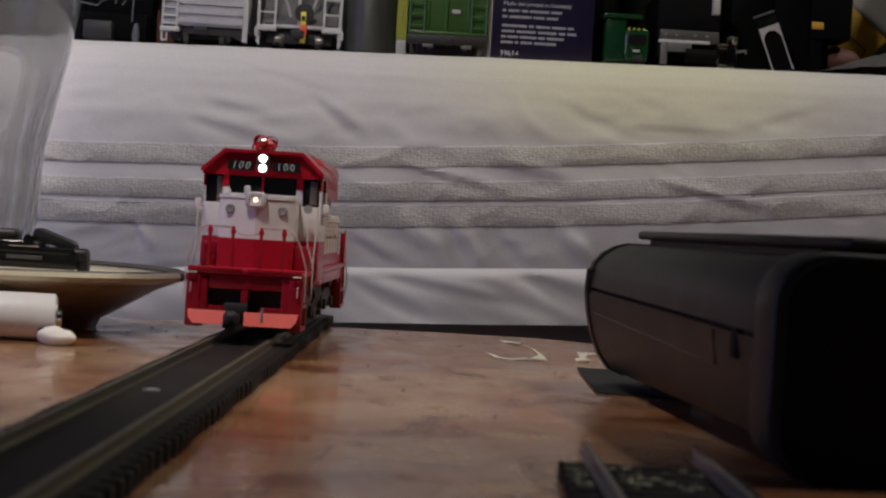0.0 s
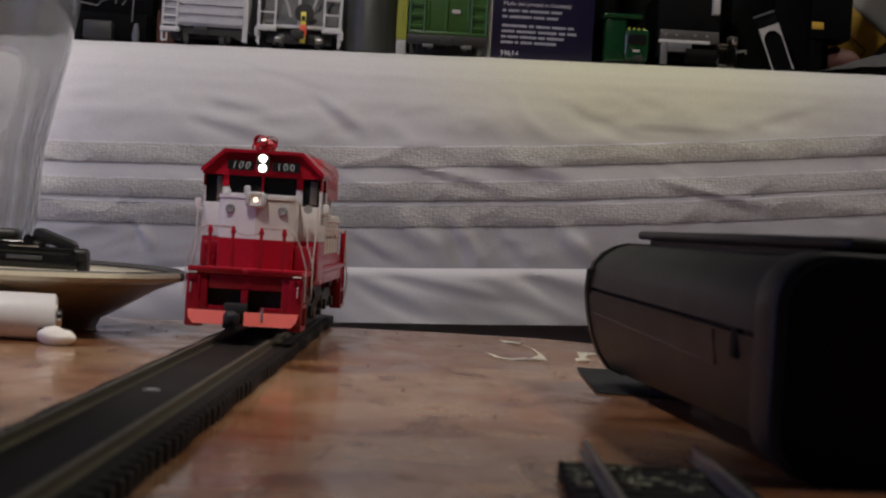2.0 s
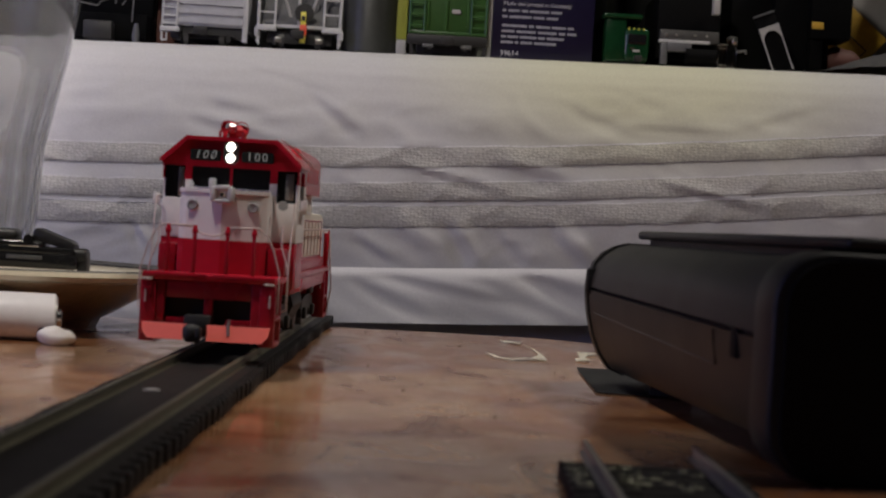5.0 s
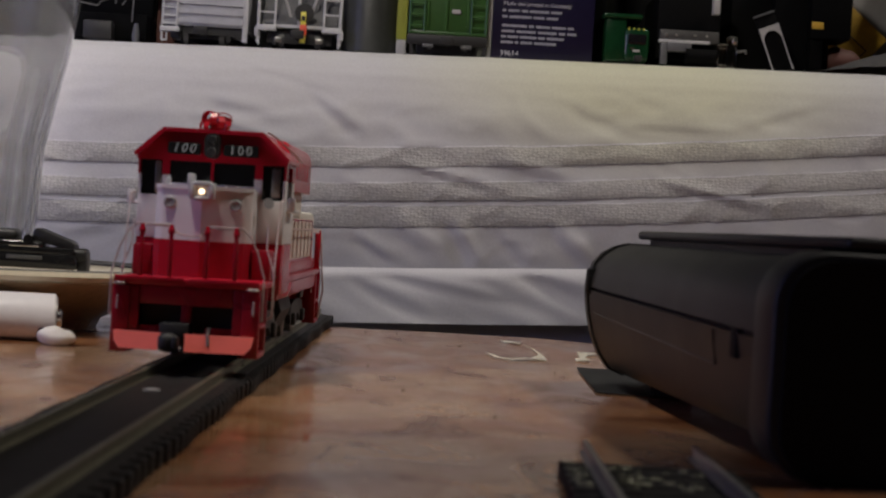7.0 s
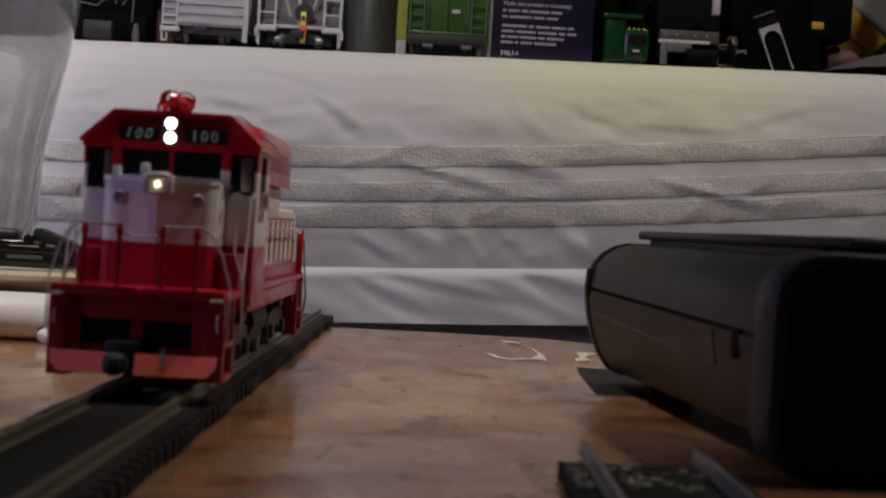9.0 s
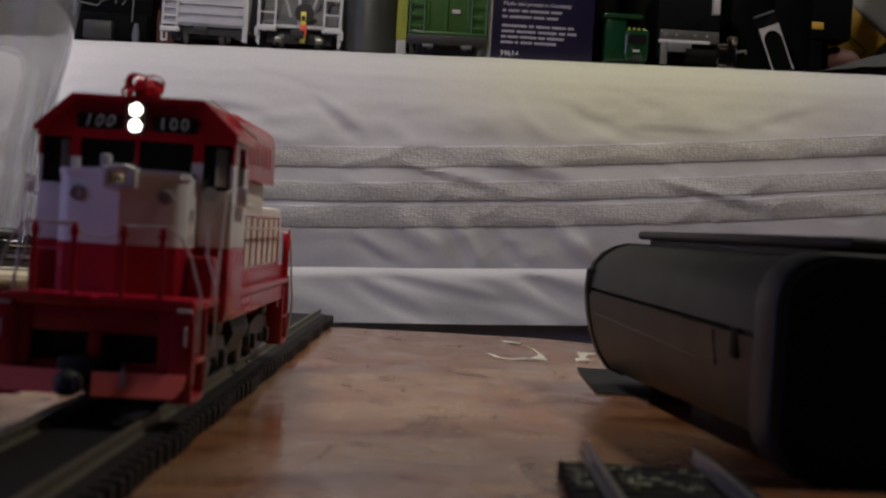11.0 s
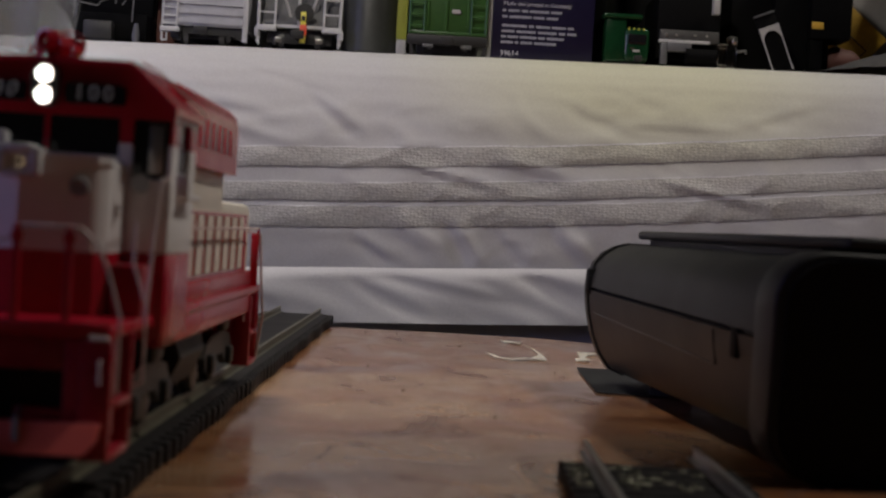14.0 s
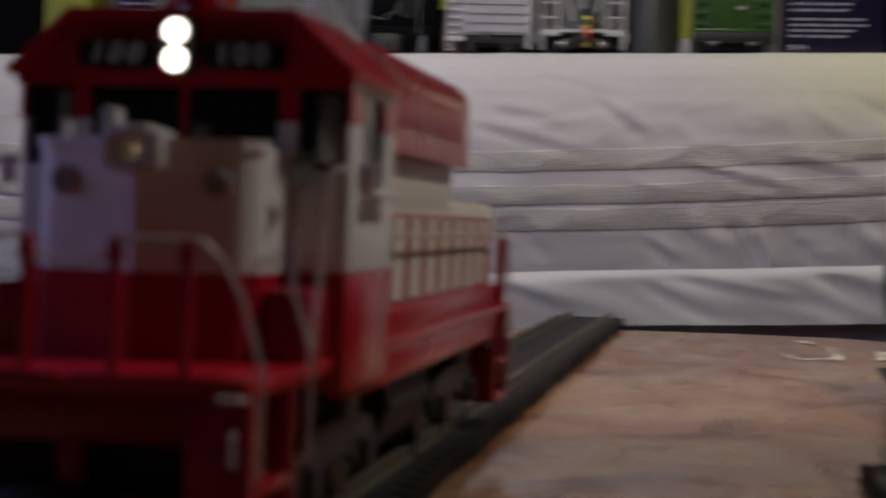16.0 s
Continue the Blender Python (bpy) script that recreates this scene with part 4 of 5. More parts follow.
def build_card():
    bm = grid(bmesh.new(), [44 + 3.4 * k for k in range(14)], [452 + 6.1 * k for k in range(14)],
              lambda x, y: (x + (531 - y) * -0.01, y + 0.25 * (x - 44) * -0.3, 0.42 + 0.5 * max(0, (y - 512) / 20) ** 2 + 0.12 * noise.noise(Vector((x / 9, y / 11, 0)))))
    bmesh.ops.solidify(bm, geom=bm.faces[:], thickness=0.35)
    tagged(part("paper_card", bm, CARD), "dark curled card lying under the black case", "card")


def build_old_track():
    tr = thing("track_piece", "short piece of grey toy track on the table", "track", pose(0.0362, 0, 0, 0, 0, -0.2))
    part("track_web", boxes((-12.5, 12.5, 96, 292, 0.2, 2.3, 0.2)), TRACK, tr)
    me = None
    for k in range(27):
        y = 290.5 - 7.2 * k
        if me is None:
            me = part("sleeper", boxes((-15.2, 15.2, -2.3, 2.3, 0, 2.6, 0.3)), TRACK, tr, at=pose(0, y * MM, 0)).data
        else:
            ob = new("sleeper", me)
            ob.parent = tr
            ob.matrix_basis = pose(0, y * MM, 0)
    for x in (-9.6, 10.2):
        part("rail", prism(bmesh.new(), rail_outline(x, 2.5, 0.95), 96, 306), RAIL_GREY, tr, "dull grey rail")
    rng = random.Random(8)
    for k in range(44):
        x, y = rng.choice((rng.uniform(-14, -11.5), rng.uniform(-7, 8), rng.uniform(-7, 8))), 290.0 - 3.6 * rng.randint(0, 7) + rng.uniform(-0.3, 0.3)
        w = rng.uniform(0.3, 1.2)
        part("ballast_fleck", boxes((x - w, x + w, y - 0.4, y + 0.4, 2.4, 2.4 + rng.uniform(0.3, 0.6), 0.1, 1)), SOLDER, tr)


def build_crumbs():
    rng = random.Random(21)
    spots = [(-33.6, 650), (-28, 655), (-16, 664), (2, 470), (8, 610), (-118, 600), (-103, 610), (-96, 600), (-88, 572), (-20, 500), (36, 512), (-8, 430), (14, 380)]
    for x, y in spots:
        bm = bmesh.new()
        bmesh.ops.create_icosphere(bm, subdivisions=1, radius=1.0)
        sx, sy, sz = rng.uniform(0.3, 0.8), rng.uniform(0.5, 1.6), rng.uniform(0.1, 0.25)
        for v in bm.verts:
            v.co = Vector((x + v.co.x * sx, y + v.co.y * sy, sz + v.co.z * sz))
        tagged(part("crumb", bm, DUST), "tiny dark crumb on the table", "crumb", "crumbs on the table")


build_case()
build_dish()
build_clip()
build_glass()
build_battery()
build_putty()
build_scraps()
build_card()
build_old_track()
build_crumbs()


# ---- models and boxes in a row on the towel ----
BOX_BLACK = material("black_card_box", (0.003, 0.003, 0.0032), 0.7, vary=0.3, spec=0.08)
GREY_W = material("grey_wagon_paint", (0.42, 0.42, 0.44), 0.4, vary=0.15)
WHITE_W = material("pale_grey_wagon", (0.52, 0.52, 0.52), 0.45, vary=0.12)
SHEET = material("grey_sheet_metal", (0.13, 0.13, 0.135), 0.35, vary=0.15)
TANK = material("dark_tank_paint", (0.045, 0.047, 0.042), 0.42, vary=0.2)
YELLOW = material("yellow_card", (0.62, 0.52, 0.05), 0.6)
LIME = material("lime_card", (0.30, 0.32, 0.04), 0.6)
GREEN = material("green_wagon_paint", (0.036, 0.100, 0.022), 0.38, vary=0.15)
GREEN_DARK = material("dark_green_gloss", (0.008, 0.045, 0.016), 0.16, vary=0.2)
NAVY = material("dark_blue_carton", (0.008, 0.006, 0.030), 0.35, vary=0.25)
PRINT = material("pale_print", (0.26, 0.26, 0.30), 0.6)
PRINT_CLEAR = material("white_print", (0.55, 0.55, 0.58), 0.6)
ORANGE = material("orange_sheet", (0.55, 0.34, 0.035), 0.6, vary=0.2)
FELT = material("grey_felt", (0.16, 0.155, 0.15), 0.95, vary=0.2, bump=0.4)
RUST = material("reddish_brown", (0.10, 0.035, 0.025), 0.7)
FLAG_Y = material("yellow_marker", (0.80, 0.72, 0.10), 0.5)
FLAG_R = material("red_marker", (0.75, 0.09, 0.04), 0.5)
PALE = material("pale_plastic", (0.42, 0.41, 0.40), 0.5)
CLEAR = clear_glass("clear_plastic", (0.85, 0.87, 0.88), 0.12)


def on_shelf(x, y=775.0):
    return pose(x * MM, y * MM, (towel_top(x) + 0.3) * MM)


def bogie(parent, w, y0=2.0):
    """Wheels, axle and frame under a wagon's end."""
    fr = part("bogie", boxes((-w * 0.42, w * 0.42, y0 + 4, y0 + 22, 3.2, 6.4, 0.5), (-w * 0.33, -w * 0.27, y0, y0 + 24, 1.5, 5.4, 0.4), (w * 0.27, w * 0.33, y0, y0 + 24, 1.5, 5.4, 0.4)), DARK, parent, "black bogie")
    for sx in (-1, 1):
        part("wheel", rod(bmesh.new(), (sx * 7.0, y0 + 5, 4.6), (sx * 9.4, y0 + 5, 4.6), 4.6, 20), GREY_FRAME, fr)
    part("coupler", boxes((-1.5, 1.5, -8, 4, 4.2, 7.0, 0.5), (-3.0, 3.0, -9.5, -7.0, 3.8, 7.6, 0.5)), DARK, parent, "black coupler")


def ladder(parent, x0, x1, y, z0, z1, step, mat, r=0.45):
    la = part("ladder", wire(bmesh.new(), [(x0, y, z0), (x0, y, z1)], r), mat, parent)
    part("ladder_rail", wire(bmesh.new(), [(x1, y, z0), (x1, y, z1)], r), mat, la)
    z = z0 + step / 2
    while z < z1:
        part("rung", wire(bmesh.new(), [(x0, y, z), (x1, y, z)], r), mat, la)
        z += step


def boxcar():
    w = thing("boxcar", "grey toy boxcar with ribbed ends on the towel", "wagon", on_shelf(-115.3), "model wagons on the towel")
    part("body", boxes((-19.3, 19.3, 0, 150, 8.4, 44, 0.6)), GREY_W, w)
    for k in range(8):
        bm = bmesh.new()
        z = 9.6 + 4.3 * k
        prism(bm, [(-11 + 0.2 * (k % 2), z), (17.5, z - 0.2), (18.2, z + 1.5), (17.5, z + 2.7), (-11, z + 2.5), (-11.8, z + 1.3)], -0.9, 0.4)
        part("rib", bm, GREY_W, w)
    ladder(w, -18.6, -12.2, -1.3, 7.0, 44, 3.6, WHITE_W, 0.5)
    part("step", boxes((-19.6, -10.8, -2.0, 1, 5.2, 7.4, 0.4)), WHITE_W, w)
    part("corner_post", boxes((17.9, 20.2, -0.8, 2, 2.0, 44, 0.3)), WHITE_W, w)
    part("corner_stirrup", wire(bmesh.new(), [(-18.8, -0.5, 6), (-18.8, -0.5, 1.2), (-16.6, -0.5, 1.2), (-16.6, -0.5, 5)], 0.5), WHITE_W, w)
    part("underframe", prism(bmesh.new(), [(-11, 8.4), (-9, 5.0), (14, 4.4), (18, 2.0), (18, 8.4)], 2, 140), DARK, w)
    bogie(w, 38)


def hopper():
    w = thing("hopper_wagon", "pale grey toy hopper wagon with end ladders", "wagon", on_shelf(-71.6), "model wagons on the towel")
    part("body", boxes((-17.6, 17.6, 16, 150, 12, 46, 0.6)), SHEET, w)
    bm = prism(bmesh.new(), [(2, 11), (18, 30), (18, 31), (2, 12)], -17, 17, "x")
    part("slope_sheet", bm, SHEET, w, "sloping grey sheet")
    for sx in (-1, 1):
        bm = bmesh.new()
        wire(bm, [(sx * 18.6, 0, 2.0), (sx * 18.9, 0, 46)], 0.75)
        wire(bm, [(sx * 11.2, 0, 8.8), (sx * 11.2, 0, 46)], 0.6)
        part("end_post", bm, WHITE_W, w)
        for z in (16.0, 22.8, 29.6):
            part("rung", wire(bmesh.new(), [(sx * 18.6, 0, z), (sx * 11.2, 0, z)], 0.5), WHITE_W, w)
        part("end_step", boxes((*sorted((sx * 19.4, sx * 10.4)), -2.0, 3, 7.6, 10.2, 0.4)), WHITE_W, w)
        part("end_bracket", boxes((*sorted((sx * 20.2, sx * 18.2)), -1.5, 2, 4.6, 9.0, 0.6)), WHITE_W, w)
        part("brace", wire(bmesh.new(), [(sx * 9.5, 1, 30), (sx * 3.0, 6, 10.6)], 0.7), WHITE_W, w)
        part("stirrup", wire(bmesh.new(), [(sx * 18.2, -0.5, 7.8), (sx * 18.2, -0.5, 0.8)], 0.5), WHITE_W, w)
    part("end_sill", boxes((-11.4, 11.4, -0.8, 3, 9.2, 10.6, 0.3)), WHITE_W, w)
    part("centre_post", boxes((-1.0, 0.2, 0, 2, 10, 46, 0.2)), WHITE_W, w)
    part("brake_wheel", lathe(bmesh.new(), [(0.5, 0), (4.2, 0), (4.4, 0.6), (0.5, 0.8)], 24), DARK, w, "black brake wheel", at=pose(0.0022, -0.0008, 0.0162, 90, 0, 0))
    mk = part("marker_strip", boxes((0.9, 3.3, -4.4, -3.9, 10.6, 16.4, 0.1)), FLAG_Y, w, "yellow and red marker strip")
    part("marker_band", boxes((0.7, 3.7, -4.5, -3.8, 5.8, 10.6, 0.1)), FLAG_R, mk)
    part("marker_tail", boxes((0.9, 3.3, -4.4, -3.9, 2.2, 5.8, 0.1)), FLAG_Y, mk)
    part("marker_hole", boxes((1.2, 3.0, -4.7, -4.3, 12.2, 14.6, 0.1)), DARK, mk)
    part("underframe", boxes((-15, 15, 3, 140, 2.4, 8.8, 0.5)), DARK, w)
    bogie(w, 36)
    for x in (-9.2, 9.4):
        part("axle_end", boxes((x - 1.6, x + 1.6, -2.2, -0.6, 2.4, 4.6, 0.3)), STEEL, w)


def tank_can():
    ob = part("tank_wagon_end", lathe(bmesh.new(), [(12.4, 0), (13.2, 0.8), (13.2, 60), (12.6, 61)], 48), TANK, at=on_shelf(-40.0, 790))
    tagged(ob, "dark grey round metal can on the towel", "can")
    ob.name = "metal_can"


def yellow_strip():
    ob = part("card_strip", boxes((-2.4, 2.4, 0, 60, 7.0, 60, 0.2)), LIME, at=on_shelf(-25.0, 781))
    tagged(ob, "yellow card packet standing on the towel", "card")
    part("packet_foot", boxes((-2.2, 2.2, 0.4, 60, 0, 7.0, 0.2)), PALE, ob, "pale lower edge")


def green_wagon():
    w = thing("green_wagon", "green toy wagon with end ladders on the towel", "wagon", on_shelf(-3.8), "model wagons on the towel")
    part("body", boxes((-17.2, 17.2, 1, 150, 9.0, 46, 0.5)), GREEN, w)
    for x in (-9.4, -1.0, 9.2):
        part("end_post", boxes((x - 0.7, x + 0.7, -0.4, 1.2, 9, 46, 0.2)), GREEN, w)
    part("end_beam", boxes((-17.8, 17.8, -1.6, 2, 9.0, 10.6, 0.4)), GREEN, w)
    ladder(w, -17.4, -10.8, -1.4, 10, 46, 5.2, GREEN, 0.6)
    ladder(w, 10.6, 17.4, -1.4, 10, 46, 5.2, GREEN, 0.6)
    part("plate", boxes((1.6, 5.4, -0.2, 1.2, 19.2, 21.0, 0.1)), PALE, w, "small pale plate")
    part("buffer_beam", boxes((-18.4, 18.4, -2.4, 1, 4.2, 9.0, 0.8)), DARK, w, "black bumper beam")
    for x in (-8.8, 8.8):
        part("buffer", boxes((x - 2.4, x + 2.4, -3.4, -2.0, 3.0, 4.6, 0.3)), SHEET, w, "small grey buffer")
    part("underframe", boxes((-14, 14, 3, 140, 1.0, 6.4, 0.5)), DARK, w)
    bogie(w, 34)
    ob = part("white_panel", boxes((-0.9, 0.9, 0, 30, 0, 60, 0.1)), PALE, at=on_shelf(15.4, 778))
    tagged(ob, "thin white card edge between wagon and carton", "card")


def carton(x, wide, lines, name_label):
    c = thing("carton", name_label, "box", on_shelf(x, 778), "dark cartons on the towel")
    part("carton_body", boxes((-wide / 2, wide / 2, 0, 60, 0, 90, 0.5)), NAVY, c)
    return c


def print_bar(c, x, z, n, h, rng):
    """A line of small print as a row of plain bars, word by word."""
    bm = bmesh.new()
    for word in n:
        box(bm, x, x + word, -0.12, 0.05, z - h / 2, z + h / 2)
        x += word + rng.uniform(0.7, 1.0)
    part("print_line", bm, PRINT, c, "pale line of small print")


def build_cartons():
    rng = random.Random(2)
    c = carton(39.8, 46.4, 0, "dark blue carton with pale small print")
    letters("print_line", "Made and printed in Germany", 2.55, PRINT_CLEAR, c, pose(-0.0186, -0.0001, 0.0243, 90, 0, 0), thick=0.03, align="LEFT")
    for z, words in ((21.9, (1.6, 5.2, 3.0, 9.0, 5.0)), (19.1, (2.4, 10.0, 5.2, 5.4)), (15.0, (11.5, 2.4, 6.6, 6.4, 2.8)), (12.4, (6.0, 8.8, 8.6, 3.0, 4.2)), (9.9, (2.0, 5.0, 7.8, 3.0, 8.0)), (7.4, (5.6, 1.6, 5.4, 10.0))):
        print_bar(c, -19.0, z, words, 1.15, rng)
    letters("print_number", "39614", 3.4, PRINT_CLEAR, c, pose(-0.0192, -0.0001, 0.0012, 90, 0, 0), thick=0.03, align="LEFT")
    d = carton(-285.0, 24.0, 0, "dark blue carton with pale small print")
    for k in range(6):
        print_bar(d, -9.0, 8 + 3.2 * k, (4.5, 6, 5), 1.15, rng)
    ob = part("packet", boxes((-11, 11, 0, 40, 0, 70, 0.4)), LIME, at=on_shelf(-322, 778))
    tagged(ob, "lime yellow card packet standing on the towel", "packet")
    ob = part("grey_box", boxes((-10, 10, 0, 40, 0, 70, 0.4)), FELT, at=on_shelf(-300, 800))
    tagged(ob, "dark grey box standing behind the cartons", "box")


def green_engine():
    e = thing("green_engine", "glossy dark green toy engine on the towel", "engine", on_shelf(80.0))
    part("cab_block", boxes((-11.6, -2.0, 2, 70, 0.8, 21.5, 1.0)), GREEN_DARK, e)
    part("cab_roof", boxes((-13.0, 5.0, 0, 72, 20.4, 22.6, 0.8)), GREEN_DARK, e)
    part("boiler_front", boxes((-3.0, 8.4, -1, 60, 0.8, 16.4, 2.2, 3)), GREEN_DARK, e)
    part("windscreen", boxes((-1.4, 7.0, -1.5, -0.7, 8.6, 13.4, 0.4)), GLASS_DARK, e, "dark windscreen")
    for k in range(4):
        part("marker_light", boxes((-1.6 + 2.2 * k, -0.8 + 2.2 * k, -1.7, -0.9, 15.2, 16.1, 0.2)), YELLOW, e)
    part("name_plate", boxes((1.0, 4.2, -1.6, -0.9, 5.2, 6.2, 0.2)), PALE, e)
    part("handrail", wire(bmesh.new(), [(-2.4, -1.8, 4.0), (-2.4, -1.8, 12.6)], 0.2), SHEET, e)
    part("chrome_trim", boxes((-0.6, 1.6, -1.8, -1.0, 6.6, 7.2, 0.2)), CHROME, e)
    part("coupler", boxes((1.6, 5.0, -5, 0, 0.6, 3.4, 0.5)), DARK, e)
    ob = part("pale_block", boxes((-4.5, 4.5, 0, 30, 0, 40, 0.4)), PALE, at=pose(0.0742, 0.850, (towel_top(74) + 25) * MM))
    tagged(ob, "pale plastic block above the green engine", "block")
    part("block_stand", boxes((-4, 4, 2, 28, -25, 0, 0.3)), DARK, ob)


def grey_crane():
    e = thing("snow_plough", "dark toy wagon with grey beam on the towel", "wagon", on_shelf(106.0))
    part("body", boxes((-14, 15, 4, 120, 3, 34, 1.0)), BOX_BLACK, e)
    part("beam", boxes((-13.0, 14.0, -1, 4, 10.4, 16.0, 0.6)), GREY_FRAME, e)
    for x in (-10.0, -5.5, 3.0, 8.4):
        part("rivet", boxes((x - 0.5, x + 0.5, -1.5, -0.6, 13.0 + 0.4 * (x > 0), 14.2, 0.2)), STEEL, e)
    part("beam_edge", boxes((-13.4, 10.0, -2.0, 1, 10.0, 11.4, 0.3)), WHITE_W, e)
    part("centre_block", boxes((-9.5, 1.5, -2.4, 1, 6.0, 10.2, 0.5)), SHEET, e)
    part("leg", boxes((-12.4, -9.4, -2.0, 1, 0, 9.8, 0.4)), SHEET, e)
    part("cylinder", rod(bmesh.new(), (-1, -2, 4.2), (13, -2, 4.2), 3.6, 20), BOX_BLACK, e)
    part("slot_light", boxes((10.4, 13.6, -2, 2, 24, 32, 0.3)), PALE, e)
    part("pin", rod(bmesh.new(), (9, -3, 3.6), (13.5, -3, 3.6), 0.7, 10), CHROME, e)


def clear_clip():
    e = thing("clear_fitting", "clear plastic and metal fitting on the towel", "fitting", on_shelf(124.6, 773))
    part("block", boxes((-4.6, -0.6, 0, 6, 0, 10.6, 0.6)), CLEAR, e)
    part("post", boxes((-0.4, 4.0, 0, 5, 0, 14.0, 0.5)), CLEAR, e)
    for z in (1.0, 8.4, 10.0):
        part("metal_edge", boxes((-4.8, -1.0, -0.5, 0.2, z - 0.3, z + 0.3, 0.1)), CHROME, e)
    part("screw", lathe(bmesh.new(), [(0.4, 0), (1.2, 0.1), (1.2, 1.2), (0.5, 1.6)], 16), CHROME, e, at=pose(0.0022, -0.0002, 0.0116, 90, 0, 0))
    part("arm", wire(bmesh.new(), [(3.6, 1, 7.2), (7.6, 0, 8.0), (7.8, 0, 6.4)], 0.45), STEEL, e)


def arch_frame():
    """A leaning white frame with an arched opening, in front of dark boxes."""
    e = thing("arch_frame", "leaning pale frame with an arched dark opening", "frame", on_shelf(150.0, 774) @ pose(0, 0, 0, 0, -22, 0))
    out = [(-4.6, -1), (-4.6, 21.0), (4.6, 21.0), (4.6, -1)]
    arch = [(4.2, -1)] + [(4.2 * math.cos(radians(a)), 14.0 + 4.8 * math.sin(radians(a))) for a in range(0, 181, 15)] + [(-4.2, -1)]
    bm = bmesh.new()
    pts = [(-4.7, -1), (-4.7, 21.0), (4.7, 21.0), (4.7, -1)] + arch
    prism(bm, pts, -0.5, 0.5)
    part("frame_face", bm, PALE, e, "pale frame face")
    part("backing", boxes((-4.6, 4.6, 0.8, 3, -0.5, 27, 0.3)), BOX_BLACK, e, "dark backing")
    part("top_edge", boxes((-4.8, 4.6, -0.2, 2.6, 26.4, 27.2, 0.2)), SHEET, e)


def right_clutter():
    for x, w, d, h, mat, label in ((140, 22, 800, 46, BOX_BLACK, "dark box standing behind the pale frame"), (161, 26, 792, 56, BOX_BLACK, "dark grey box on the towel"), (112, 60, 830, 60, BOX_BLACK, "black box behind the toy wagons"),
                                   (64, 10, 792, 52, BOX_BLACK, "narrow black box beside the carton")):
        tagged(part("storage_box", boxes((-w / 2, w / 2, 0, 60, 0, h, 0.8)), mat, at=on_shelf(x, d)), label, "box", "dark boxes on the towel")
    bl = part("hanging_block", boxes((-9.5, 9.5, 0, 22, 16, 50, 1.0)), BOX_BLACK, at=on_shelf(173, 784))
    tagged(bl, "black block on a stand with a yellow label", "block")
    part("block_stand", boxes((-9, -3, 2, 20, 0, 16, 0.4)), BOX_BLACK, bl)
    part("yellow_label", boxes((-9.0, -3.6, -0.4, 0.2, 20.4, 23.6, 0.1)), ORANGE, bl)
    sh = part("instruction_sheet", boxes((-26, 16, 0, 1.0, -2, 25, 0.2)), ORANGE, at=on_shelf(178, 812) @ pose(0, 0, 0.012, 0, 40, 0))
    tagged(sh, "tilted orange yellow sheet with a dark outline", "sheet")
    part("sheet_outline", wire(bmesh.new(), [(-12, -0.3, 6), (12, -0.3, 6), (12, -0.3, 14), (-12, -0.3, 14)], 0.3), DARK, sh)
    tagged(part("pale_card", boxes((-22, 22, 0, 1.2, 0, 60, 0.2)), PALE, at=on_shelf(206, 830)), "pale grey card standing behind the sheet", "card")
    rf = bmesh.new()
    bmesh.ops.create_icosphere(rf, subdivisions=3, radius=1)
    for v in rf.verts:
        v.co = Vector((v.co.x * 12, v.co.y * 9, max(0, 7 + v.co.z * 7 + noise.noise(v.co * 2))))
    tagged(part("brown_cloth", rf, RUST, at=on_shelf(180, 800)), "small reddish brown cloth bundle", "cloth")
    gf = grid(bmesh.new(), [-22 + 2 * k for k in range(46)], [2 * k for k in range(20)],
              lambda x, y: (x, y, max(0.2, 0.2 + 0.34 * max(0, x + 16) * min(1, 0.35 + y / 26) + 1.0 * noise.noise(Vector((x / 9, y / 9, 3))))))
    bmesh.ops.solidify(gf, geom=gf.faces[:], thickness=0.6)
    tagged(part("felt_cloth", gf, FELT, at=on_shelf(182, 772)), "grey felt cloth heaped on the towel", "cloth")


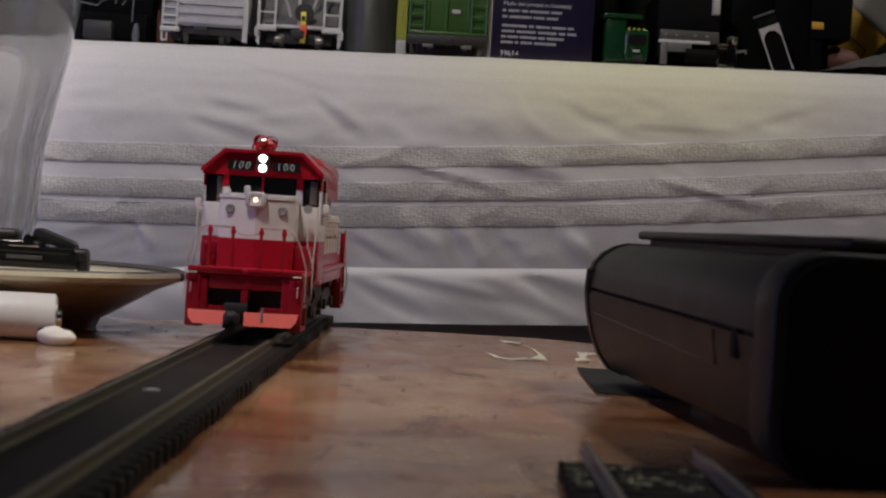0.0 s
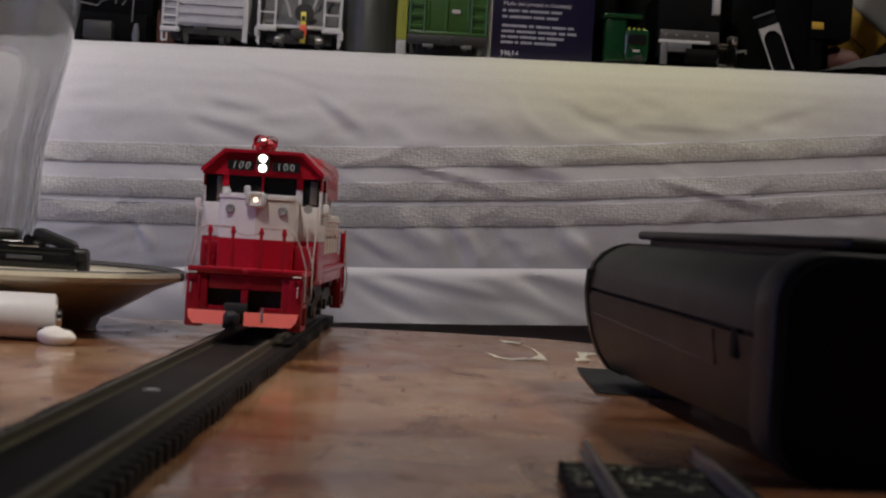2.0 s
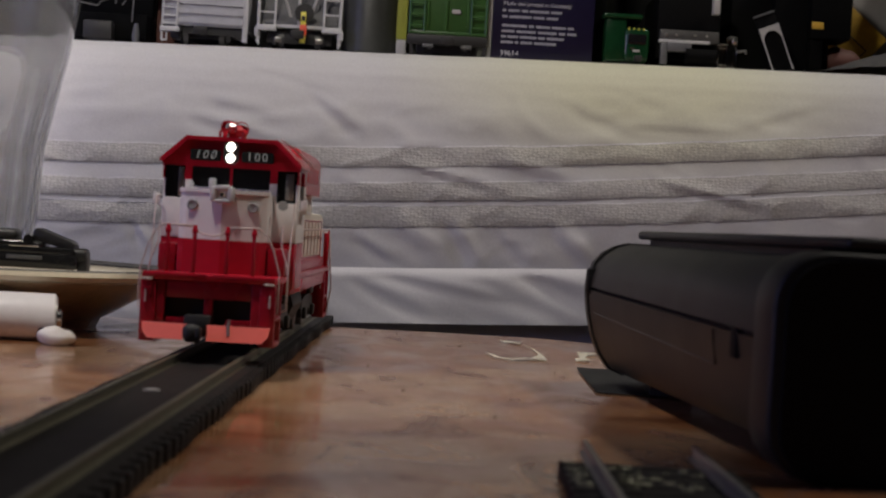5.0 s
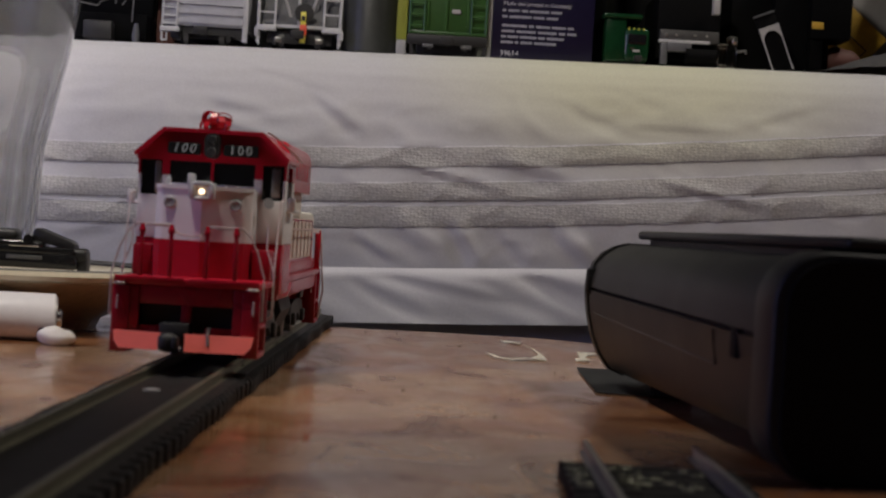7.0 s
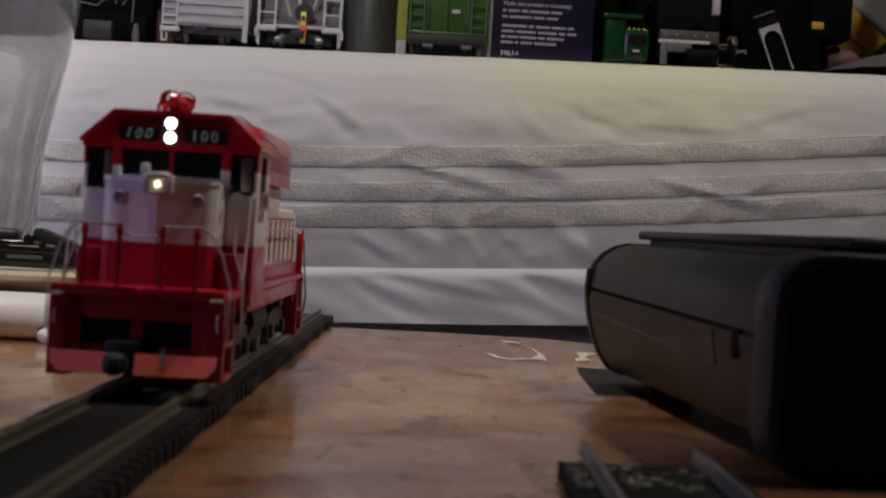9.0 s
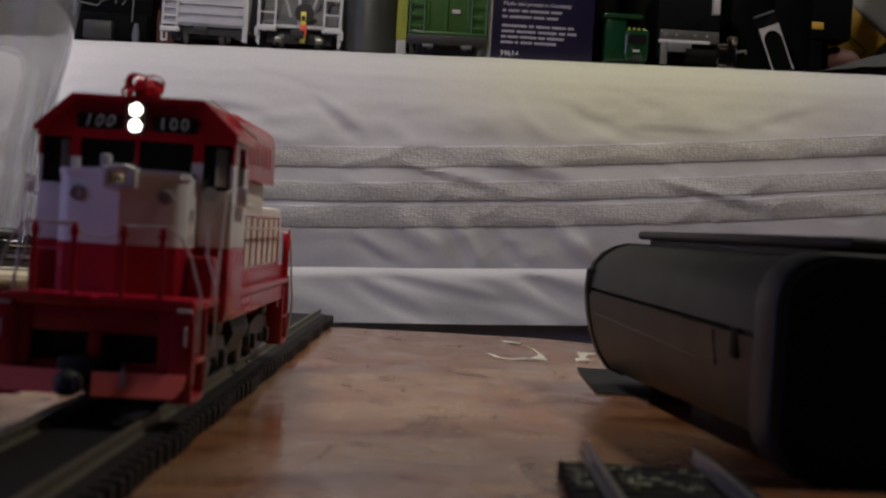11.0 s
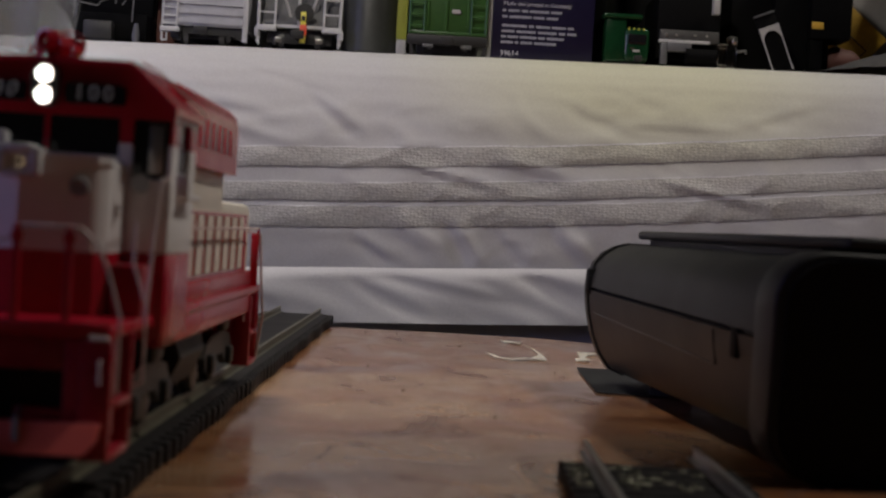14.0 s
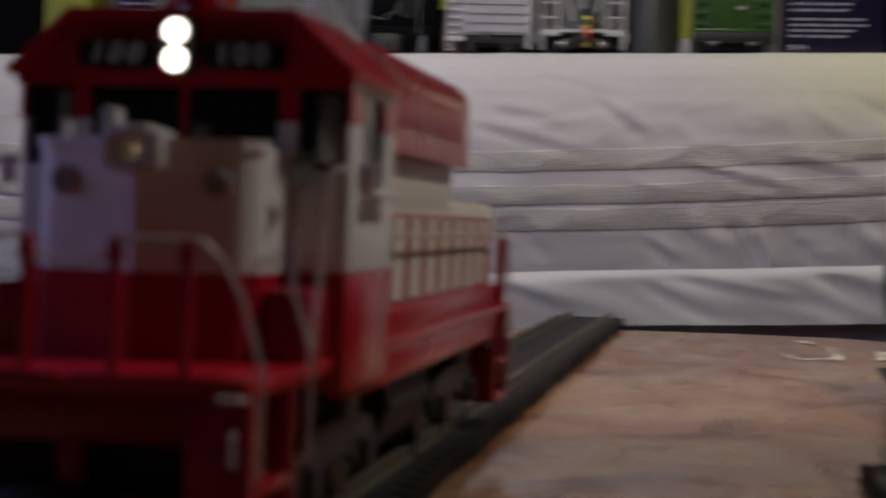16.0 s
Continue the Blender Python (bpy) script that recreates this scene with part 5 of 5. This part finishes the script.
def left_clutter():
    e = thing("wire_wagon", "black toy wagon with bent wire rails", "wagon", on_shelf(-160.0, 780), "model wagons on the towel")
    part("body", boxes((-17, 17, 6, 110, 2, 14, 0.8)), BOX_BLACK, e)
    part("rack", boxes((-17, 17, 20, 100, 14, 46, 0.8)), BOX_BLACK, e)
    part("front_box", boxes((-11, 2, -1, 8, 1, 9.5, 0.6)), TRUCK, e)
    for pts in ([(-13, -1, 17.4), (-5, -1, 16.2), (-3.2, -1, 18.4), (1.0, -1, 20.0), (1.2, -1, 24)], [(3.4, -1, 17.6), (3.6, -1, 30)], [(6.4, -1, 17.0), (8.6, -1, 20.6), (9.0, -1, 30)], [(11.2, -1, 9.6), (11.8, -1, 30)]):
        part("bent_wire", wire(bmesh.new(), pts, 0.32), STEEL, e, "bent silver wire")
    part("valve", lathe(bmesh.new(), [(1.6, 0), (1.8, 4), (1.2, 7), (0.8, 9)], 16), SHEET, e, at=pose(0.0132, -0.0005, 0))
    r = part("red_panel", boxes((-8, 8, 0, 30, 0, 46, 0.5)), RUST, at=on_shelf(-142, 812))
    tagged(r, "dull red box behind the wire wagon", "box")
    y = part("lime_block", boxes((-8, 8, 0, 6, 24, 40, 0.5)), LIME, at=on_shelf(-146, 804))
    tagged(y, "olive yellow block behind the wire wagon", "block")
    part("block_stand", boxes((-3, 3, 1, 5, 0, 24, 0.3)), DARK, y)
    for x, w, h in ((-200, 50, 70), (-252, 40, 64), (-370, 60, 72), (250, 70, 70)):
        tagged(part("storage_box", boxes((-w / 2, w / 2, 0, 60, 0, h, 0.8)), BOX_BLACK, at=on_shelf(x, 800)), "dark box standing on the towel", "box", "dark boxes on the towel")


boxcar()
hopper()
tank_can()
yellow_strip()
green_wagon()
build_cartons()
green_engine()
grey_crane()
clear_clip()
arch_frame()
right_clutter()
left_clutter()


# ---- what moves ----
RUN = [(0.0, 521.0), (2.4, 521.0), (2.7, 518.5), (3.0, 511.5), (3.5, 505.0), (3.75, 499.0), (4.0, 489.5), (4.2, 481.0), (6.3, 416.0), (6.5, 413.3),
       (7.1, 413.3), (7.5, 390.0), (7.8, 379.0), (8.0, 378.0), (8.5, 378.0), (9.0, 349.8), (9.2, 343.0), (11.3, 306.0), (11.5, 302.0),
       (12.0, 271.5), (12.5, 269.4), (13.0, 260.0), (13.5, 237.3), (14.0, 236.4), (14.5, 224.3), (15.0, 199.5),
       (15.3, 192.0), (15.5, 183.0), (15.8, 177.0), (16.0, 163.5)]
# when the lamps turn their bright face to the front (1) or away (0)
HEAD = [(0.0, 1), (2.4, 0), (2.97, 1), (6.83, 0), (7.43, 1), (11.2, 0), (11.83, 1), (15.33, 0), (15.93, 1)]
MARS = [(0.0, 1), (3.85, 0), (5.2, 1), (8.2, 0), (8.83, 1), (9.6, 0)]


def run_at(t):
    for (t0, y0), (t1, y1) in zip(RUN, RUN[1:]):
        if t <= t1:
            return y0 + (y1 - y0) * (t - t0) / (t1 - t0)
    return RUN[-1][1]


def beacon_rows(base, plan):
    rows, turn = [(0.0, base)], 0.0
    for t, on in plan[1:]:
        rows.append((t - 0.1, base @ pose(0, 0, 0, 0, 0, turn)))
        for k in (1, 2, 3):
            turn += 60
            rows.append((t - 0.1 + k / 30, base @ pose(0, 0, 0, 0, 0, turn)))
    rows.append((16.0, base @ pose(0, 0, 0, 0, 0, turn)))
    return rows


def motions():
    walk(loco, [(t, pose((-59.0 + 1.1 * max(0, min(1, (y - 489) / 30))) * MM, y * MM, 0, 0, 0, -0.75 * max(0, y - 270) / 250)) for t, y in RUN])
    walk(headlight, beacon_rows(pose(0, 0.00862, 0.0588), HEAD))
    walk(nose_bulb, beacon_rows(pose(0, -0.0036, 0.0471), MARS))
    for w, y in wheel_sets:
        walk(w, [(k / 10, pose(0, y * MM, 0.0113, math.degrees((521 - run_at(k / 10)) / 5.3), 0, 0)) for k in range(161)])


motions()
